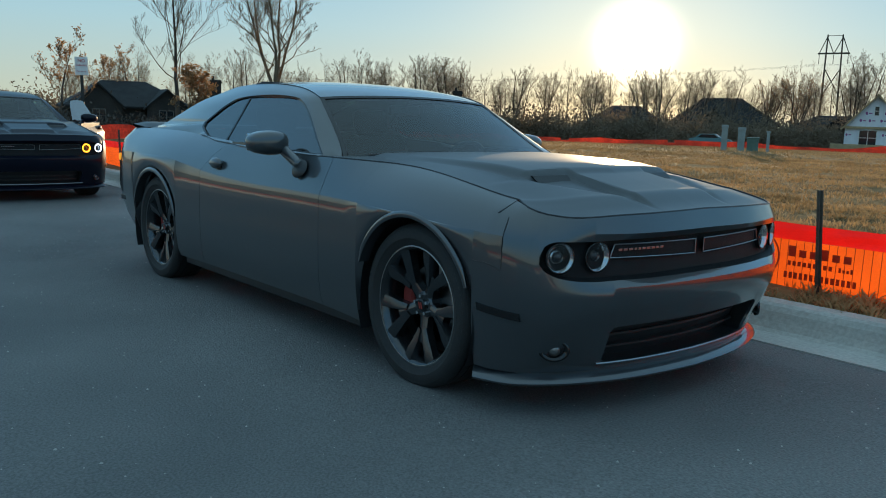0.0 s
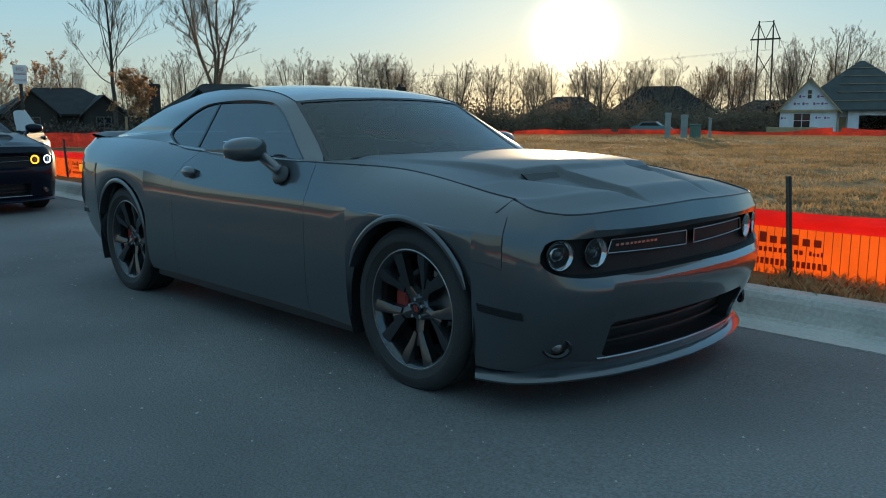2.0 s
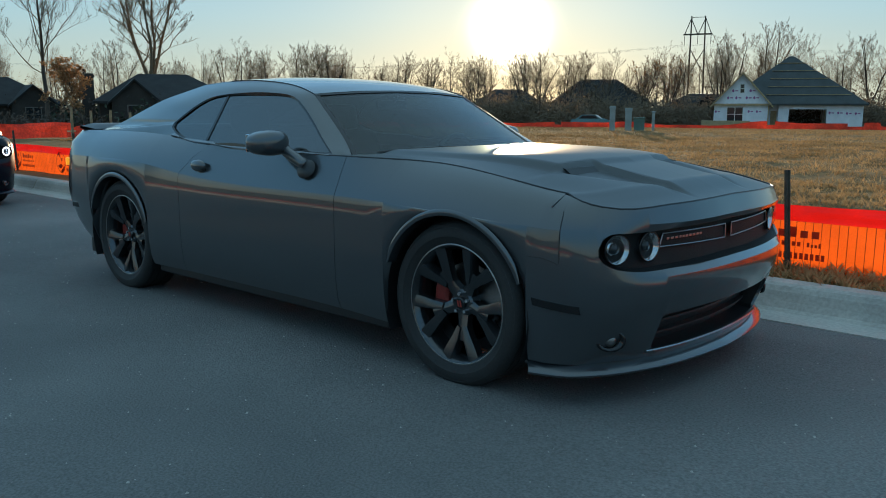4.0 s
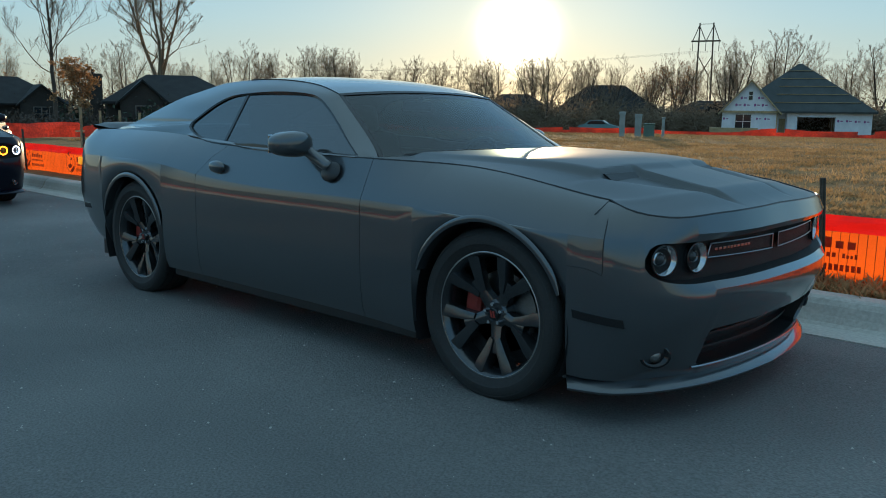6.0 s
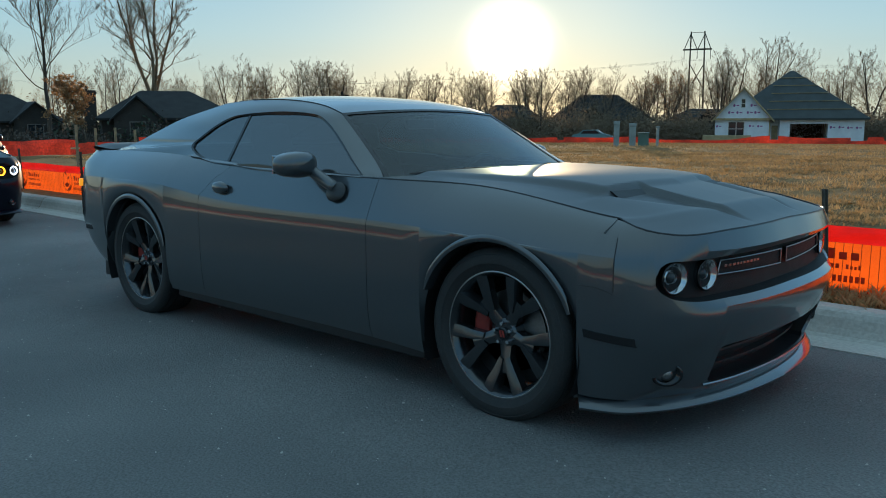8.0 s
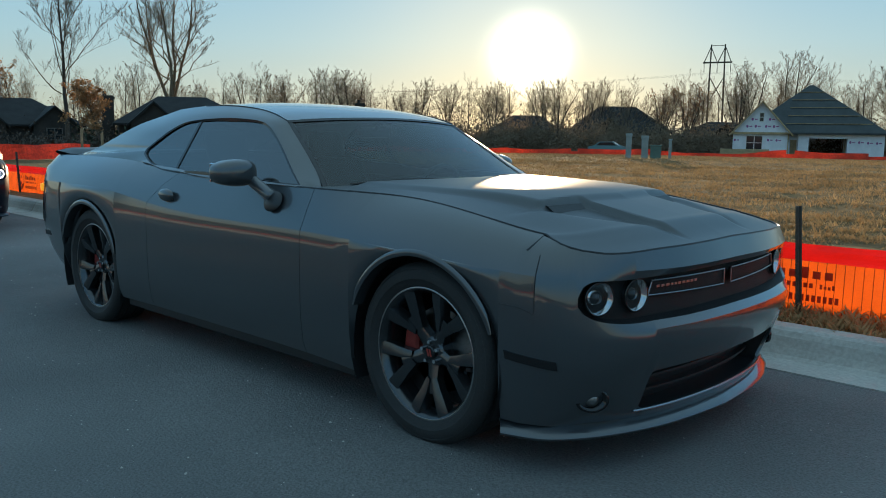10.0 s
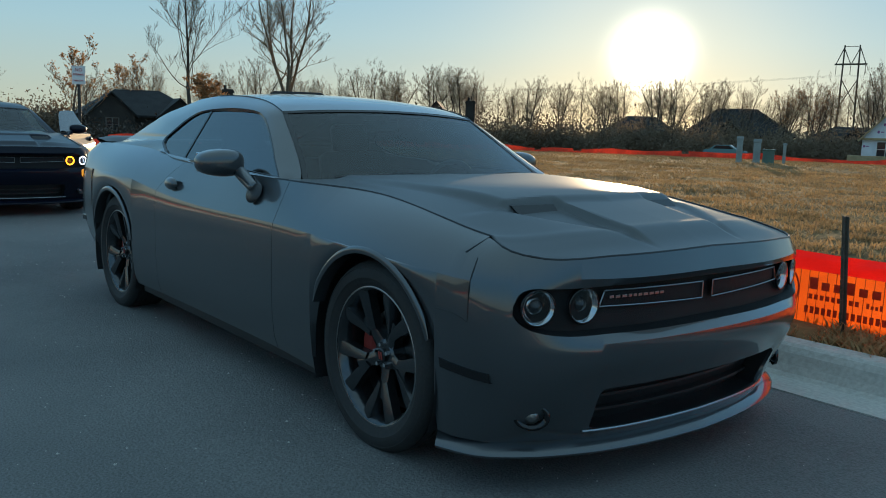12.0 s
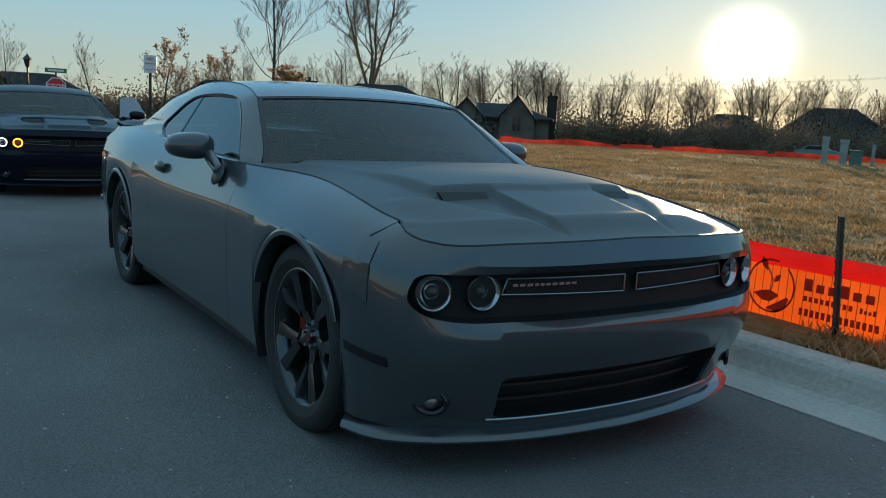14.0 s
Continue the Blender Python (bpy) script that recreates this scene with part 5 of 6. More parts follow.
PILLAR_LINE = [(0.185, 0.615, 1.278), (0.365, 0.663, 1.165), (0.54, 0.712, 1.05), (0.655, 0.758, 0.972)]
RAIL_LINE = [(-0.98, 0.555, 1.344), (-0.7, 0.563, 1.360), (-0.4, 0.568, 1.360), (-0.15, 0.575, 1.343), (0.04, 0.595, 1.316), (0.185, 0.615, 1.278)]
BACK_LINE = [(-2.06, 0.655, 1.066), (-1.9, 0.648, 1.105), (-1.66, 0.63, 1.178), (-1.4, 0.612, 1.252), (-1.18, 0.575, 1.303), (-0.98, 0.555, 1.344)]


def coupe(m, label, paint, hood_paint, lit=False, open_door=False):
    car = thing("car", label, "car", m)
    # --- skin ---
    last_front = max(i for i, c in enumerate(COLUMNS) if c[2] is not None and c[2] <= SEAM / 260 + 1e-6)
    idx = {id(c): i for i, c in enumerate(COLUMNS)}
    i_door0 = min(range(len(COLUMNS)), key=lambda i: abs(COLUMNS[i][0] - DOOR_FRONT) + (COLUMNS[i][2] is not None))
    i_door1 = min(range(len(COLUMNS)), key=lambda i: abs(COLUMNS[i][0] - DOOR_REAR) + (COLUMNS[i][2] is not None))
    grille_end = max(i for i, c in enumerate(COLUMNS) if c[2] is not None and c[2] < 1 and c[1] < 0.845)
    intake_end = max(i for i, c in enumerate(COLUMNS) if c[2] is not None and c[2] < 1 and c[1] < 0.56)
    for s in (1, -1):
        between = lambda a, b: (lambda c: a <= idx[id(c)] <= b)
        for name, a, b, sh in (("fender", last_front, i_door0, (0.0, 0.0015)), ("rear_quarter", i_door1, len(COLUMNS) - 1, (0.0015, 0))):
            panel(name, skin(s, between(a, b), shrink=sh), paint, car, thick=0.012, angle=45)
        door_bm = skin(s, between(i_door0, i_door1), shrink=(0.0015, 0.0015))
        door = panel("door", door_bm, paint, car, thick=0.03)
        handle_bm = bmesh.new()
        lathe(handle_bm, [(0.0005, 0.026), (0.03, 0.024), (0.045, 0.014), (0.048, 0.0)], 20)
        for v in handle_bm.verts:
            v.co = Vector((v.co.x * 1.55, v.co.y * s, v.co.z * 0.72))
        bmesh.ops.translate(handle_bm, verts=handle_bm.verts, vec=(-0.50, 0.922 * s, 0.872))
        handle = part("door_handle", handle_bm, paint, door, smooth=True)
        bm = bmesh.new()
        box(bm, -0.575, -0.43, 0.918 * s, 0.924 * s, 0.845, 0.862, 0.002)
        part("handle_cup", bm, GLOSS_BLACK, handle)
        # mirror
        mir = thing("mirror", "", "")
        mir.parent = door if open_door and s > 0 else car
        bm = bmesh.new()
        bmesh.ops.create_uvsphere(bm, u_segments=24, v_segments=14, radius=1.0)
        for v in bm.verts:
            x, y, z = v.co
            k = (abs(x) ** 3 + abs(y) ** 3 + abs(z) ** 3) ** (1 / 3)
            x, y, z = x / max(k, 1e-6), y / max(k, 1e-6), z / max(k, 1e-6)
            if x < 0:
                x *= 0.55
            z *= 1 - 0.18 * max(0, y)
            v.co = Vector((0.235 + 0.085 * x, s * (0.972 + 0.116 * y), 1.025 + 0.066 * z))
        part("mirror_cap", bm, paint, mir, smooth=True)
        bm = bmesh.new()
        sweep(bm, smooth_path([(0.255, 0.900 * s, 1.006), (0.31, 0.893 * s, 0.976), (0.38, 0.889 * s, 0.944), (0.45, 0.886 * s, 0.915)], 10), 0.030, 14)
        part("mirror_arm", bm, paint, mir, smooth=True)
        # dark oval on the door at the base of the arm
        bm = bmesh.new()
        lathe(bm, [(0.0005, 0.012), (0.05, 0.010), (0.062, 0.0)], 20)
        for v in bm.verts:
            v.co = Vector((0.47 + v.co.x * 1.1, s * (0.905 + v.co.y) - s * v.co.z * 0.35, 0.900 + v.co.z * 0.75))
        part("mirror_base_oval", bm, SATIN_BLACK, mir, smooth=True)
        bm = bmesh.new()
        box(bm, 0.183, 0.191, s * 0.882, s * 1.062, 0.980, 1.070, 0.003)
        part("mirror_glass", bm, CHROME, mir)

        # --- side of the roof: frame round the side window ---
        belt = [c[3][9] for c in COLUMNS if c[2] is None and c[3][9].x <= 0.72 and c[3][9].x > -2.0]
        belt = [Vector((0.655, 0.765, 0.972))] + [Vector((p.x, p.y, p.z)) for p in belt if p.x < 0.66] + [Vector((-2.06, 0.72, 1.05))]
        loop = smooth_path(RAIL_LINE, 18)[:-1] + smooth_path(PILLAR_LINE, 12)[:-1] + smooth_path(belt, 48) + smooth_path(BACK_LINE, 18)[:-1]
        loop = [Vector((p.x, p.y * s, p.z)) for p in loop]
        dlo = smooth_path([(x, 0, z) for x, z in DLO + DLO[:1]], 96)[:-1]
        dlo = [Vector((p.x, s * glass_y(p.x, p.z), p.z)) for p in dlo]
        # match each outer point with a point of the window line, going round both the same way
        centre = Vector((-0.25, 0, 1.14))

        def turn_of(p):
            return math.atan2((p.z - centre.z) * 2.6, p.x - centre.x)
        dl = sorted(dlo, key=turn_of)
        outer = sorted(loop, key=turn_of)
        ang = [turn_of(p) for p in dl]

        def inner_at(a):
            n = len(dl)
            for i in range(n):
                a0, a1 = ang[i], ang[(i + 1) % n] + (6.283185 if i == n - 1 else 0)
                aa = a + 6.283185 if a < ang[0] else a
                if a0 <= aa <= a1:
                    return dl[i].lerp(dl[(i + 1) % n], (aa - a0) / max(1e-6, a1 - a0))
            return dl[0]
        bm = bmesh.new()
        rows = []
        for p in outer:
            q = inner_at(turn_of(p))
            line = []
            for t in (0.0, 0.35, 0.7, 1.0):
                c = p.lerp(q, t)
                bulge = 0.014 * math.sin(math.pi * min(1.0, t)) if p.x > -1.05 else (0.016 * math.sin(math.pi * t) if p.z > 1.10 else 0.0)
                c.y += s * bulge
                line.append(bm.verts.new(c))
            rows.append(line)
        for i in range(len(rows)):
            a, b = rows[i], rows[(i + 1) % len(rows)]
            for k in range(3):
                bm.faces.new((a[k], a[k + 1], b[k + 1], b[k]) if s > 0 else (a[k], b[k], b[k + 1], a[k + 1]))
        panel("roof_side", bm, paint, car, angle=50)
        # black rim of the side window, and the panes
        bm = bmesh.new()
        prev, first = None, None
        for p in dlo:
            c = Vector((-0.25, p.y, 1.13))
            d = (c - p).normalized()
            o = [bm.verts.new(p - d * 0.006 + Vector((0, 0.004 * s, 0))), bm.verts.new(p + d * 0.014 + Vector((0, 0.002 * s, 0))), bm.verts.new(p + d * 0.016 - Vector((0, 0.012 * s, 0)))]
            if prev:
                add_strip(bm, prev, o, s < 0)
            prev, first = o, first or o
        add_strip(bm, prev, first, s < 0)
        part("window_seal", bm, GLOSS_BLACK, car)
        for name, inside in (("door_window", lambda x: x > -0.56), ("quarter_window", lambda x: x <= -0.56)):
            bm = bmesh.new()
            vs = [bm.verts.new((p.x, p.y - 0.008 * s, p.z)) for p in dlo]
            bm.faces.new(vs)
            bmesh.ops.bisect_plane(bm, geom=bm.verts[:] + bm.edges[:] + bm.faces[:], plane_co=(-0.56, 0, 0), plane_no=(1, 0, 0.02), clear_inner=name == "door_window", clear_outer=name != "door_window")
            g = part(name, bm, TINTED, door if (open_door and s > 0 and name == "door_window") else car, "dark tinted side glass")
        bm = bmesh.new()
        q = [(-0.572, 0.99), (-0.548, 0.99), (-0.548, 1.28), (-0.572, 1.28)]
        bm.faces.new([bm.verts.new((x, s * (glass_y(x, z) - 0.004), z)) for x, z in q])
        part("window_bar", bm, GLOSS_BLACK, car)
        # --- wheel arches: lip and dark liner ---
        for c, nm in ((AXLE, "front"), (-AXLE, "rear")):
            bm = bmesh.new()
            prev = None
            for k in range(0, 41):
                a = radians(22 + 136 * k / 40) if nm == "front" else radians(18 + 140 * k / 40)
                taper = min(1.0, min(k, 40 - k) / 4 + 0.15)
                x = c + ARCH_R * math.cos(a)
                y = curve_at(SIDE_Y, x)
                row = []
                for r, dy in ((ARCH_R + 0.020 * taper, -0.001), (ARCH_R + 0.014 * taper, 0.006 * taper), (ARCH_R + 0.003, 0.008 * taper), (ARCH_R - 0.008, 0.004), (ARCH_R - 0.010, -0.05)):
                    row.append(bm.verts.new((c + r * math.cos(a), s * (y + dy), HUB_Z + r * math.sin(a))))
                if prev:
                    add_strip(bm, prev, row, s > 0)
                prev = row
            panel("arch_lip", bm, paint, car, angle=60)
            bm = bmesh.new()
            prev = None
            for k in range(0, 33):
                a = radians(-25 + 230 * k / 32)
                x, z = c + (ARCH_R + 0.012) * math.cos(a), max(0.17, HUB_Z + (ARCH_R + 0.012) * math.sin(a))
                z = min(z, 0.772)
                row = [bm.verts.new((x, s * 0.932, z)), bm.verts.new((x, s * 0.55, z)), bm.verts.new((c + 0.03 * math.cos(a), s * 0.55, 0.363))]
                if prev:
                    add_strip(bm, prev, row, s < 0)
                prev = row
            part("wheel_liner", bm, SATIN_BLACK, car)
            w = thing("wheel", "", "", pose(c, s * 0.80, HUB_Z, 0, 0, 0))
            w.parent = car
            wheel_parts(w, s)
        # seam of the bumper: down from the hood's corner, then back to the wheel arch
        line = [COLUMNS[last_front][3][k] for k in (8, 7, 6, 5)]
        line += [c[3][5] for c in COLUMNS[last_front + 1:] if c[2] is not None and c[2] < 1 or c[2] is None and c[0] > AXLE + ARCH_R]
        line = [Vector((p.x, p.y * s, p.z)) for p in smooth_path(line, 30)]
        bm = bmesh.new()
        sweep(bm, line, 0.0018)
        part("bumper_seam", bm, SATIN_BLACK, car)
        # side marker lamps
        bm = bmesh.new()
        q = [(1.905, 0.468), (2.095, 0.448), (2.100, 0.418), (1.912, 0.438)]

        def side_point(x, z, out):
            near = min((cc for cc in COLUMNS if cc[0] > 1.7), key=lambda cc: abs(cc[3][3].x - x))
            pp = near[3]
            return Vector((x, s * (curve_at(sorted((cc[3][3].x, cc[3][3].y) for cc in COLUMNS if 1.6 < cc[3][3].x < 2.2), x) + out), z))
        prev = None
        for k in range(9):
            t = k / 8
            top = (q[0][0] + (q[1][0] - q[0][0]) * t, q[0][1] + (q[1][1] - q[0][1]) * t)
            low = (q[3][0] + (q[2][0] - q[3][0]) * t, q[3][1] + (q[2][1] - q[3][1]) * t)
            row = [bm.verts.new(p) for p in (side_point(*top, -0.01), side_point(*top, 0.005), side_point(*low, 0.005), side_point(*low, -0.01))]
            if prev:
                add_strip(bm, prev, row, s < 0)
            prev = row
        part("side_marker", bm, GLOSS_BLACK, car, "dark smoked side marker lamp")
        bm = bmesh.new()
        box(bm, -2.20, -2.04, s * 0.905, s * 0.925, 0.50, 0.535, 0.004)
        part("rear_reflector", bm, GLOSS_BLACK, car)
        bm = bmesh.new()
        box(bm, -2.385, -2.345, s * 0.840, s * 0.876, 0.785, 0.840, 0.012)
        part("tail_lamp", bm, SIGNAL_AMBER if not lit else TAIL_PLASTIC, car, "tail lamp with a lit amber turn signal" if not lit else "")
        # sill, tucked in and black to stand for the shade under the body
        bm = bmesh.new()
        box(bm, -1.05, 1.05, s * 0.80, s * 0.895, 0.175, 0.240, 0.012)
        part("sill", bm, SATIN_BLACK, car)
        if open_door and s > 0:
            hinge = Vector((DOOR_FRONT, 0.93, 0))
            door.matrix_basis = Matrix.Translation(hinge) @ Matrix.Rotation(radians(-32), 4, "Z") @ Matrix.Translation(-hinge)
            bm = bmesh.new()
            box(bm, -0.62, 0.68, 0.85, 0.895, 0.30, 0.95, 0.02)
            part("door_trim", bm, CABIN, door)

    # --- nose ---
    def round_end(d, r, least=0.12):
        """How far a mouth is open at d from its end, where it closes in a round of radius r."""
        return 1.0 if d >= r else least + (1 - least) * math.sqrt(max(0.0, 1 - (1 - d / r) ** 2))

    nose_bm = bmesh.new()
    for s in (1, -1):
        fc = [c for c in COLUMNS if idx[id(c)] <= last_front]
        bm = nose_bm
        cols = []
        for i, c in enumerate(fc):
            off = Vector()
            col = []
            for k, p in enumerate(c[3]):
                z = p.z
                if k in (6, 7) and i <= grille_end:
                    z = 0.655 + (z - 0.655) * round_end((c[3][k].xy - fc[grille_end][3][k].xy).length, 0.075, 0.25)
                if k in (1, 2) and i <= intake_end:
                    z = 0.30 + (z - 0.30) * round_end((c[3][k].xy - fc[intake_end][3][k].xy).length, 0.04, 0.8)
                col.append(Vector((p.x + off.x, (p.y + off.y) * s, z)))
            cols.append(col)
        vv = [[bm.verts.new(p) for p in col] for col in cols]
        for i in range(len(vv) - 1):
            for k in range(LEVELS - 1):
                if (k == 6 and i < grille_end) or (k == 1 and i < intake_end):
                    continue
                q = (vv[i][k], vv[i + 1][k], vv[i + 1][k + 1], vv[i][k + 1])
                bm.faces.new(q if s > 0 else q[::-1])
        for name, k, end, deep, material in (("grille_panel", 6, grille_end, 0.055, GRILLE_BLACK), ("lower_intake", 1, intake_end, 0.10, SATIN_BLACK)):
            bm = bmesh.new()
            prev = None
            for i in range(end + 1):
                a, b = cols[i][k], cols[i][k + 1]
                y = a.y
                back = Vector((-deep * (1 - 0.35 * (abs(y) / 0.85) ** 2), -0.5 * deep * (abs(y) / 0.9) ** 3 * s, 0))
                row = [bm.verts.new(p) for p in (a - Vector((0.004, 0, 0.004)), a + back + Vector((0, 0, 0.008)), b + back * 1.05 - Vector((0, 0, 0.008)), b + Vector((-0.004, 0, 0.004)))]
                if prev:
                    add_strip(bm, prev, row, s < 0)
                prev = row
            bm.faces.new(prev)
            panel(name, bm, material, car, angle=30)
        # bright thin frame of each half of the grille
        g0, g1, zl, zh = 0.03, 0.535, 0.648, 0.708

        def front_x_at(y, inset):
            return curve_at(sorted((c[3][6].y, c[3][6].x) for c in COLUMNS if idx[id(c)] <= last_front), abs(y)) - inset
        path = []
        for a, b in (((g0, zl), (g1, zl + 0.012)), ((g1, zl + 0.012), (g1 - 0.02, zh + 0.004)), ((g1 - 0.02, zh + 0.004), (g0, zh)), ((g0, zh), (g0, zl))):
            for t in range(10):
                y, z = a[0] + (b[0] - a[0]) * t / 10, a[1] + (b[1] - a[1]) * t / 10
                path.append(Vector((front_x_at(y, 0.040), y * s, z)))
        bm = bmesh.new()
        sweep(bm, path, 0.0026, 6, True)
        part("grille_frame", bm, RIM_EDGE, car, "thin bright grille frame")
        bm = bmesh.new()
        for i in range(12):
            ya, yb = g0 + 0.01 + (g1 - g0 - 0.03) * i / 12, g0 + 0.01 + (g1 - g0 - 0.03) * (i + 1) / 12
            vs = [bm.verts.new((front_x_at(y, 0.046), y * s, z)) for y, z in ((ya, zl + 0.004), (yb, zl + 0.008), (yb, zh - 0.002), (ya, zh - 0.004))]
            bm.faces.new(vs)
        part("grille_mesh", bm, GRILLE_BLACK, car)
        # four round headlamps
        for y, tilt in ((0.757, 20), (0.598, 10)):
            h = thing("headlamp", "", "", pose(front_x_at(y, 0.040 if y > 0.7 else 0.048), y * s, 0.668, 0, 0, -90 + tilt * s))
            h.parent = car
            h.scale = (0.84, 0.84, 0.84)
            bm = bmesh.new()
            lathe(bm, [(0.066, -0.02), (0.071, 0.010), (0.0695, 0.018), (0.064, 0.016), (0.058, -0.012), (0.034, -0.03), (0.030, -0.012), (0.0005, -0.008)], 36)
            part("reflector", bm, REFLECTOR, h, smooth=True)
            bm = bmesh.new()
            lathe(bm, [(0.030, -0.013), (0.022, 0.002), (0.0005, 0.008)], 24)
            part("projector", bm, DARK_PANE, h, smooth=True)
            bm = bmesh.new()
            lathe(bm, [(0.071, 0.008), (0.074, 0.016), (0.070, 0.020), (0.066, 0.018)], 36)
            part("bezel", bm, GLOSS_BLACK, h, smooth=True)
            if lit:
                bm = bmesh.new()
                lathe(bm, [(0.048, 0.016), (0.064, 0.021), (0.066, 0.016), (0.048, 0.010)], 36)
                part("halo", bm, HALO_WHITE if y > 0.7 else HALO_AMBER, h, "lit white halo ring" if y > 0.7 else "lit amber halo ring")
            bm = bmesh.new()
            lathe(bm, [(0.069, 0.019), (0.05, 0.027), (0.0005, 0.031)], 36)
            part("lens", bm, LAMP_GLASS, h, smooth=True)
        # fog lamp
        p = min((c for c in COLUMNS if idx[id(c)] <= last_front), key=lambda c: abs(c[1] - 0.785))[3]
        fg = thing("fog_lamp", "", "", pose(p[2].x * 0.45 + p[1].x * 0.55 + 0.004, s * (p[2].y * 0.45 + p[1].y * 0.55), 0.296, 0, 0, -90 + 42 * s))
        fg.parent = car
        fg.scale = (0.8, 0.8, 0.8)
        bm = bmesh.new()
        lathe(bm, [(0.058, -0.008), (0.056, 0.006), (0.044, 0.005), (0.036, -0.02), (0.0005, -0.03)], 28)
        for v in bm.verts:
            v.co.x *= 1.35
        part("fog_bezel", bm, GLOSS_BLACK, fg, smooth=True)
        bm = bmesh.new()
        lathe(bm, [(0.032, -0.014), (0.03, 0.0), (0.012, 0.006), (0.0005, 0.007)], 24)
        part("fog_lens", bm, STEEL, fg, smooth=True)
    bmesh.ops.remove_doubles(nose_bm, verts=nose_bm.verts, dist=1e-5)
    panel("front_bumper", nose_bm, paint, car, thick=0.012, angle=38)
    # chin splitter
    lip = smooth_path([(2.315, 0, 0), (2.30, 0.22, 0), (2.27, 0.42, 0), (2.225, 0.58, 0), (2.155, 0.74, 0), (2.05, 0.875, 0), (1.90, 0.935, 0)], 28)
    bm = bmesh.new()
    prev = None
    for p in [Vector((q.x, -q.y, 0)) for q in lip[:0:-1]] + lip:
        d = Vector((p.x - 1.4, p.y * 0.6, 0)).normalized()
        row = [bm.verts.new(Vector((p.x, p.y, 0)) + d * k + Vector((0, 0, z))) for k, z in ((-0.16, 0.150), (-0.16, 0.205), (-0.045, 0.192), (-0.008, 0.172), (0.0, 0.160), (-0.008, 0.150))]
        if prev:
            add_strip(bm, prev, row, False)
        prev = row
    bmesh.ops.recalc_face_normals(bm, faces=bm.faces)
    panel("front_splitter", bm, paint, car, angle=30)
    bm = bmesh.new()
    ys = [(-0.545 + 1.09 * i / 24) for i in range(25)]
    l1 = sorted((c[3][1].y, c[3][1].x) for c in COLUMNS if idx[id(c)] <= last_front)
    sweep(bm, [Vector((curve_at(l1, abs(y)) + 0.004, y, 0.224)) for y in ys], 0.005)
    part("intake_trim", bm, RIM_EDGE, car, "thin bright strip below the intake")
    for k in range(2):
        bm = bmesh.new()
        prev = None
        for i in range(17):
            y = -0.5 + i / 16
            x = curve_at(sorted((c[3][1].y, c[3][1].x) for c in COLUMNS if idx[id(c)] <= last_front), abs(y)) - 0.055
            z = 0.265 + 0.05 * k
            row = [bm.verts.new(q) for q in ((x - 0.03, y, z), (x, y, z + 0.004), (x, y, z + 0.014), (x - 0.03, y, z + 0.018))]
            if prev:
                add_strip(bm, prev, row, True)
            prev = row
        part("intake_bar", bm, SATIN_BLACK, car)
    # maker's badge on the grille as plain slanted bars
    y = -0.50
    for wd in (0.02, 0.022, 0.024, 0.016, 0.016, 0.02, 0.022, 0.022, 0.02, 0.02):
        bm = bmesh.new()
        x = curve_at(sorted((c[3][6].y, c[3][6].x) for c in COLUMNS if idx[id(c)] <= last_front), abs(y + wd / 2)) - 0.036
        vs = box(bm, x, x + 0.003, y, y + wd, 0.686, 0.695, 0.001)
        part("badge_bar", bm, RIM_EDGE, car)
        y += wd + 0.005

    # --- hood ---
    l9 = [c[3][9] for c in COLUMNS if c[3][9].x > 0.60]
    i_corner = min(range(len(l9)), key=lambda i: (l9[i] - Vector((2.17, 0.775, 0.82))).length)
    front_edge = sorted((p.y, p.x, p.z) for p in l9[: i_corner + 1])
    side_edge = sorted((p.x, p.y, p.z) for p in l9[i_corner:])
    corner = l9[i_corner]

    def spaced(keys, gap):
        """Every key at least gap past the one before it, and the last."""
        kept = [keys[0]]
        for k in keys[1:-1]:
            if k[0] - kept[-1][0] >= gap and keys[-1][0] - k[0] >= gap:
                kept.append(k)
        return kept + [keys[-1]]

    front_edge, side_edge = spaced(front_edge, 0.02), spaced(side_edge, 0.035)
    rows = []
    NS, NU = 110, 168
    for i in range(NS + 1):
        f = i / NS
        row = []
        for j in range(NU + 1):
            u = -1 + 2 * j / NU
            w = abs(u)
            xf = curve_at([(y, x) for y, x, z in front_edge], w * corner.y) - 0.008
            zf = curve_at([(y, z) for y, x, z in front_edge], w * corner.y)
            xb = cowl_x(w * 0.80)
            x = xf + (xb - xf) * f
            xe = corner.x - 0.008 + (cowl_x(0.80) - corner.x + 0.008) * f
            ye, ze = curve_at([(x_, y_) for x_, y_, z_ in side_edge], xe), curve_at([(x_, z_) for x_, y_, z_ in side_edge], xe)
            y = u * (ye - 0.007)
            z = ze + (zf - corner.z) * (1 - f) ** 2 + (hood_z(x, y, 0.0, u)) * ramp(0.0, 0.16, xf - x) * (1 - w**6)
            row.append(Vector((x, y, z - 0.001)))
        rows.append(row)
    panel("hood", sheet(rows), hood_paint, car, angle=24, thick=0.014)
    # black bar along the hood's edge, put in for the shade of the open gap
    bm = bmesh.new()
    rim = [r_[0] for r_ in rows[::-3]] + rows[0][3:-3:3] + [r_[-1] for r_ in rows[::3]]
    out = [Vector((p.x + (0.004 if i in range(26, len(rim) - 26) else 0), p.y * 1.005, p.z + 0.001)) for i, p in enumerate(rim)]
    sweep(bm, out, 0.0048)
    part("hood_gap_dark_line", bm, SATIN_BLACK, car)
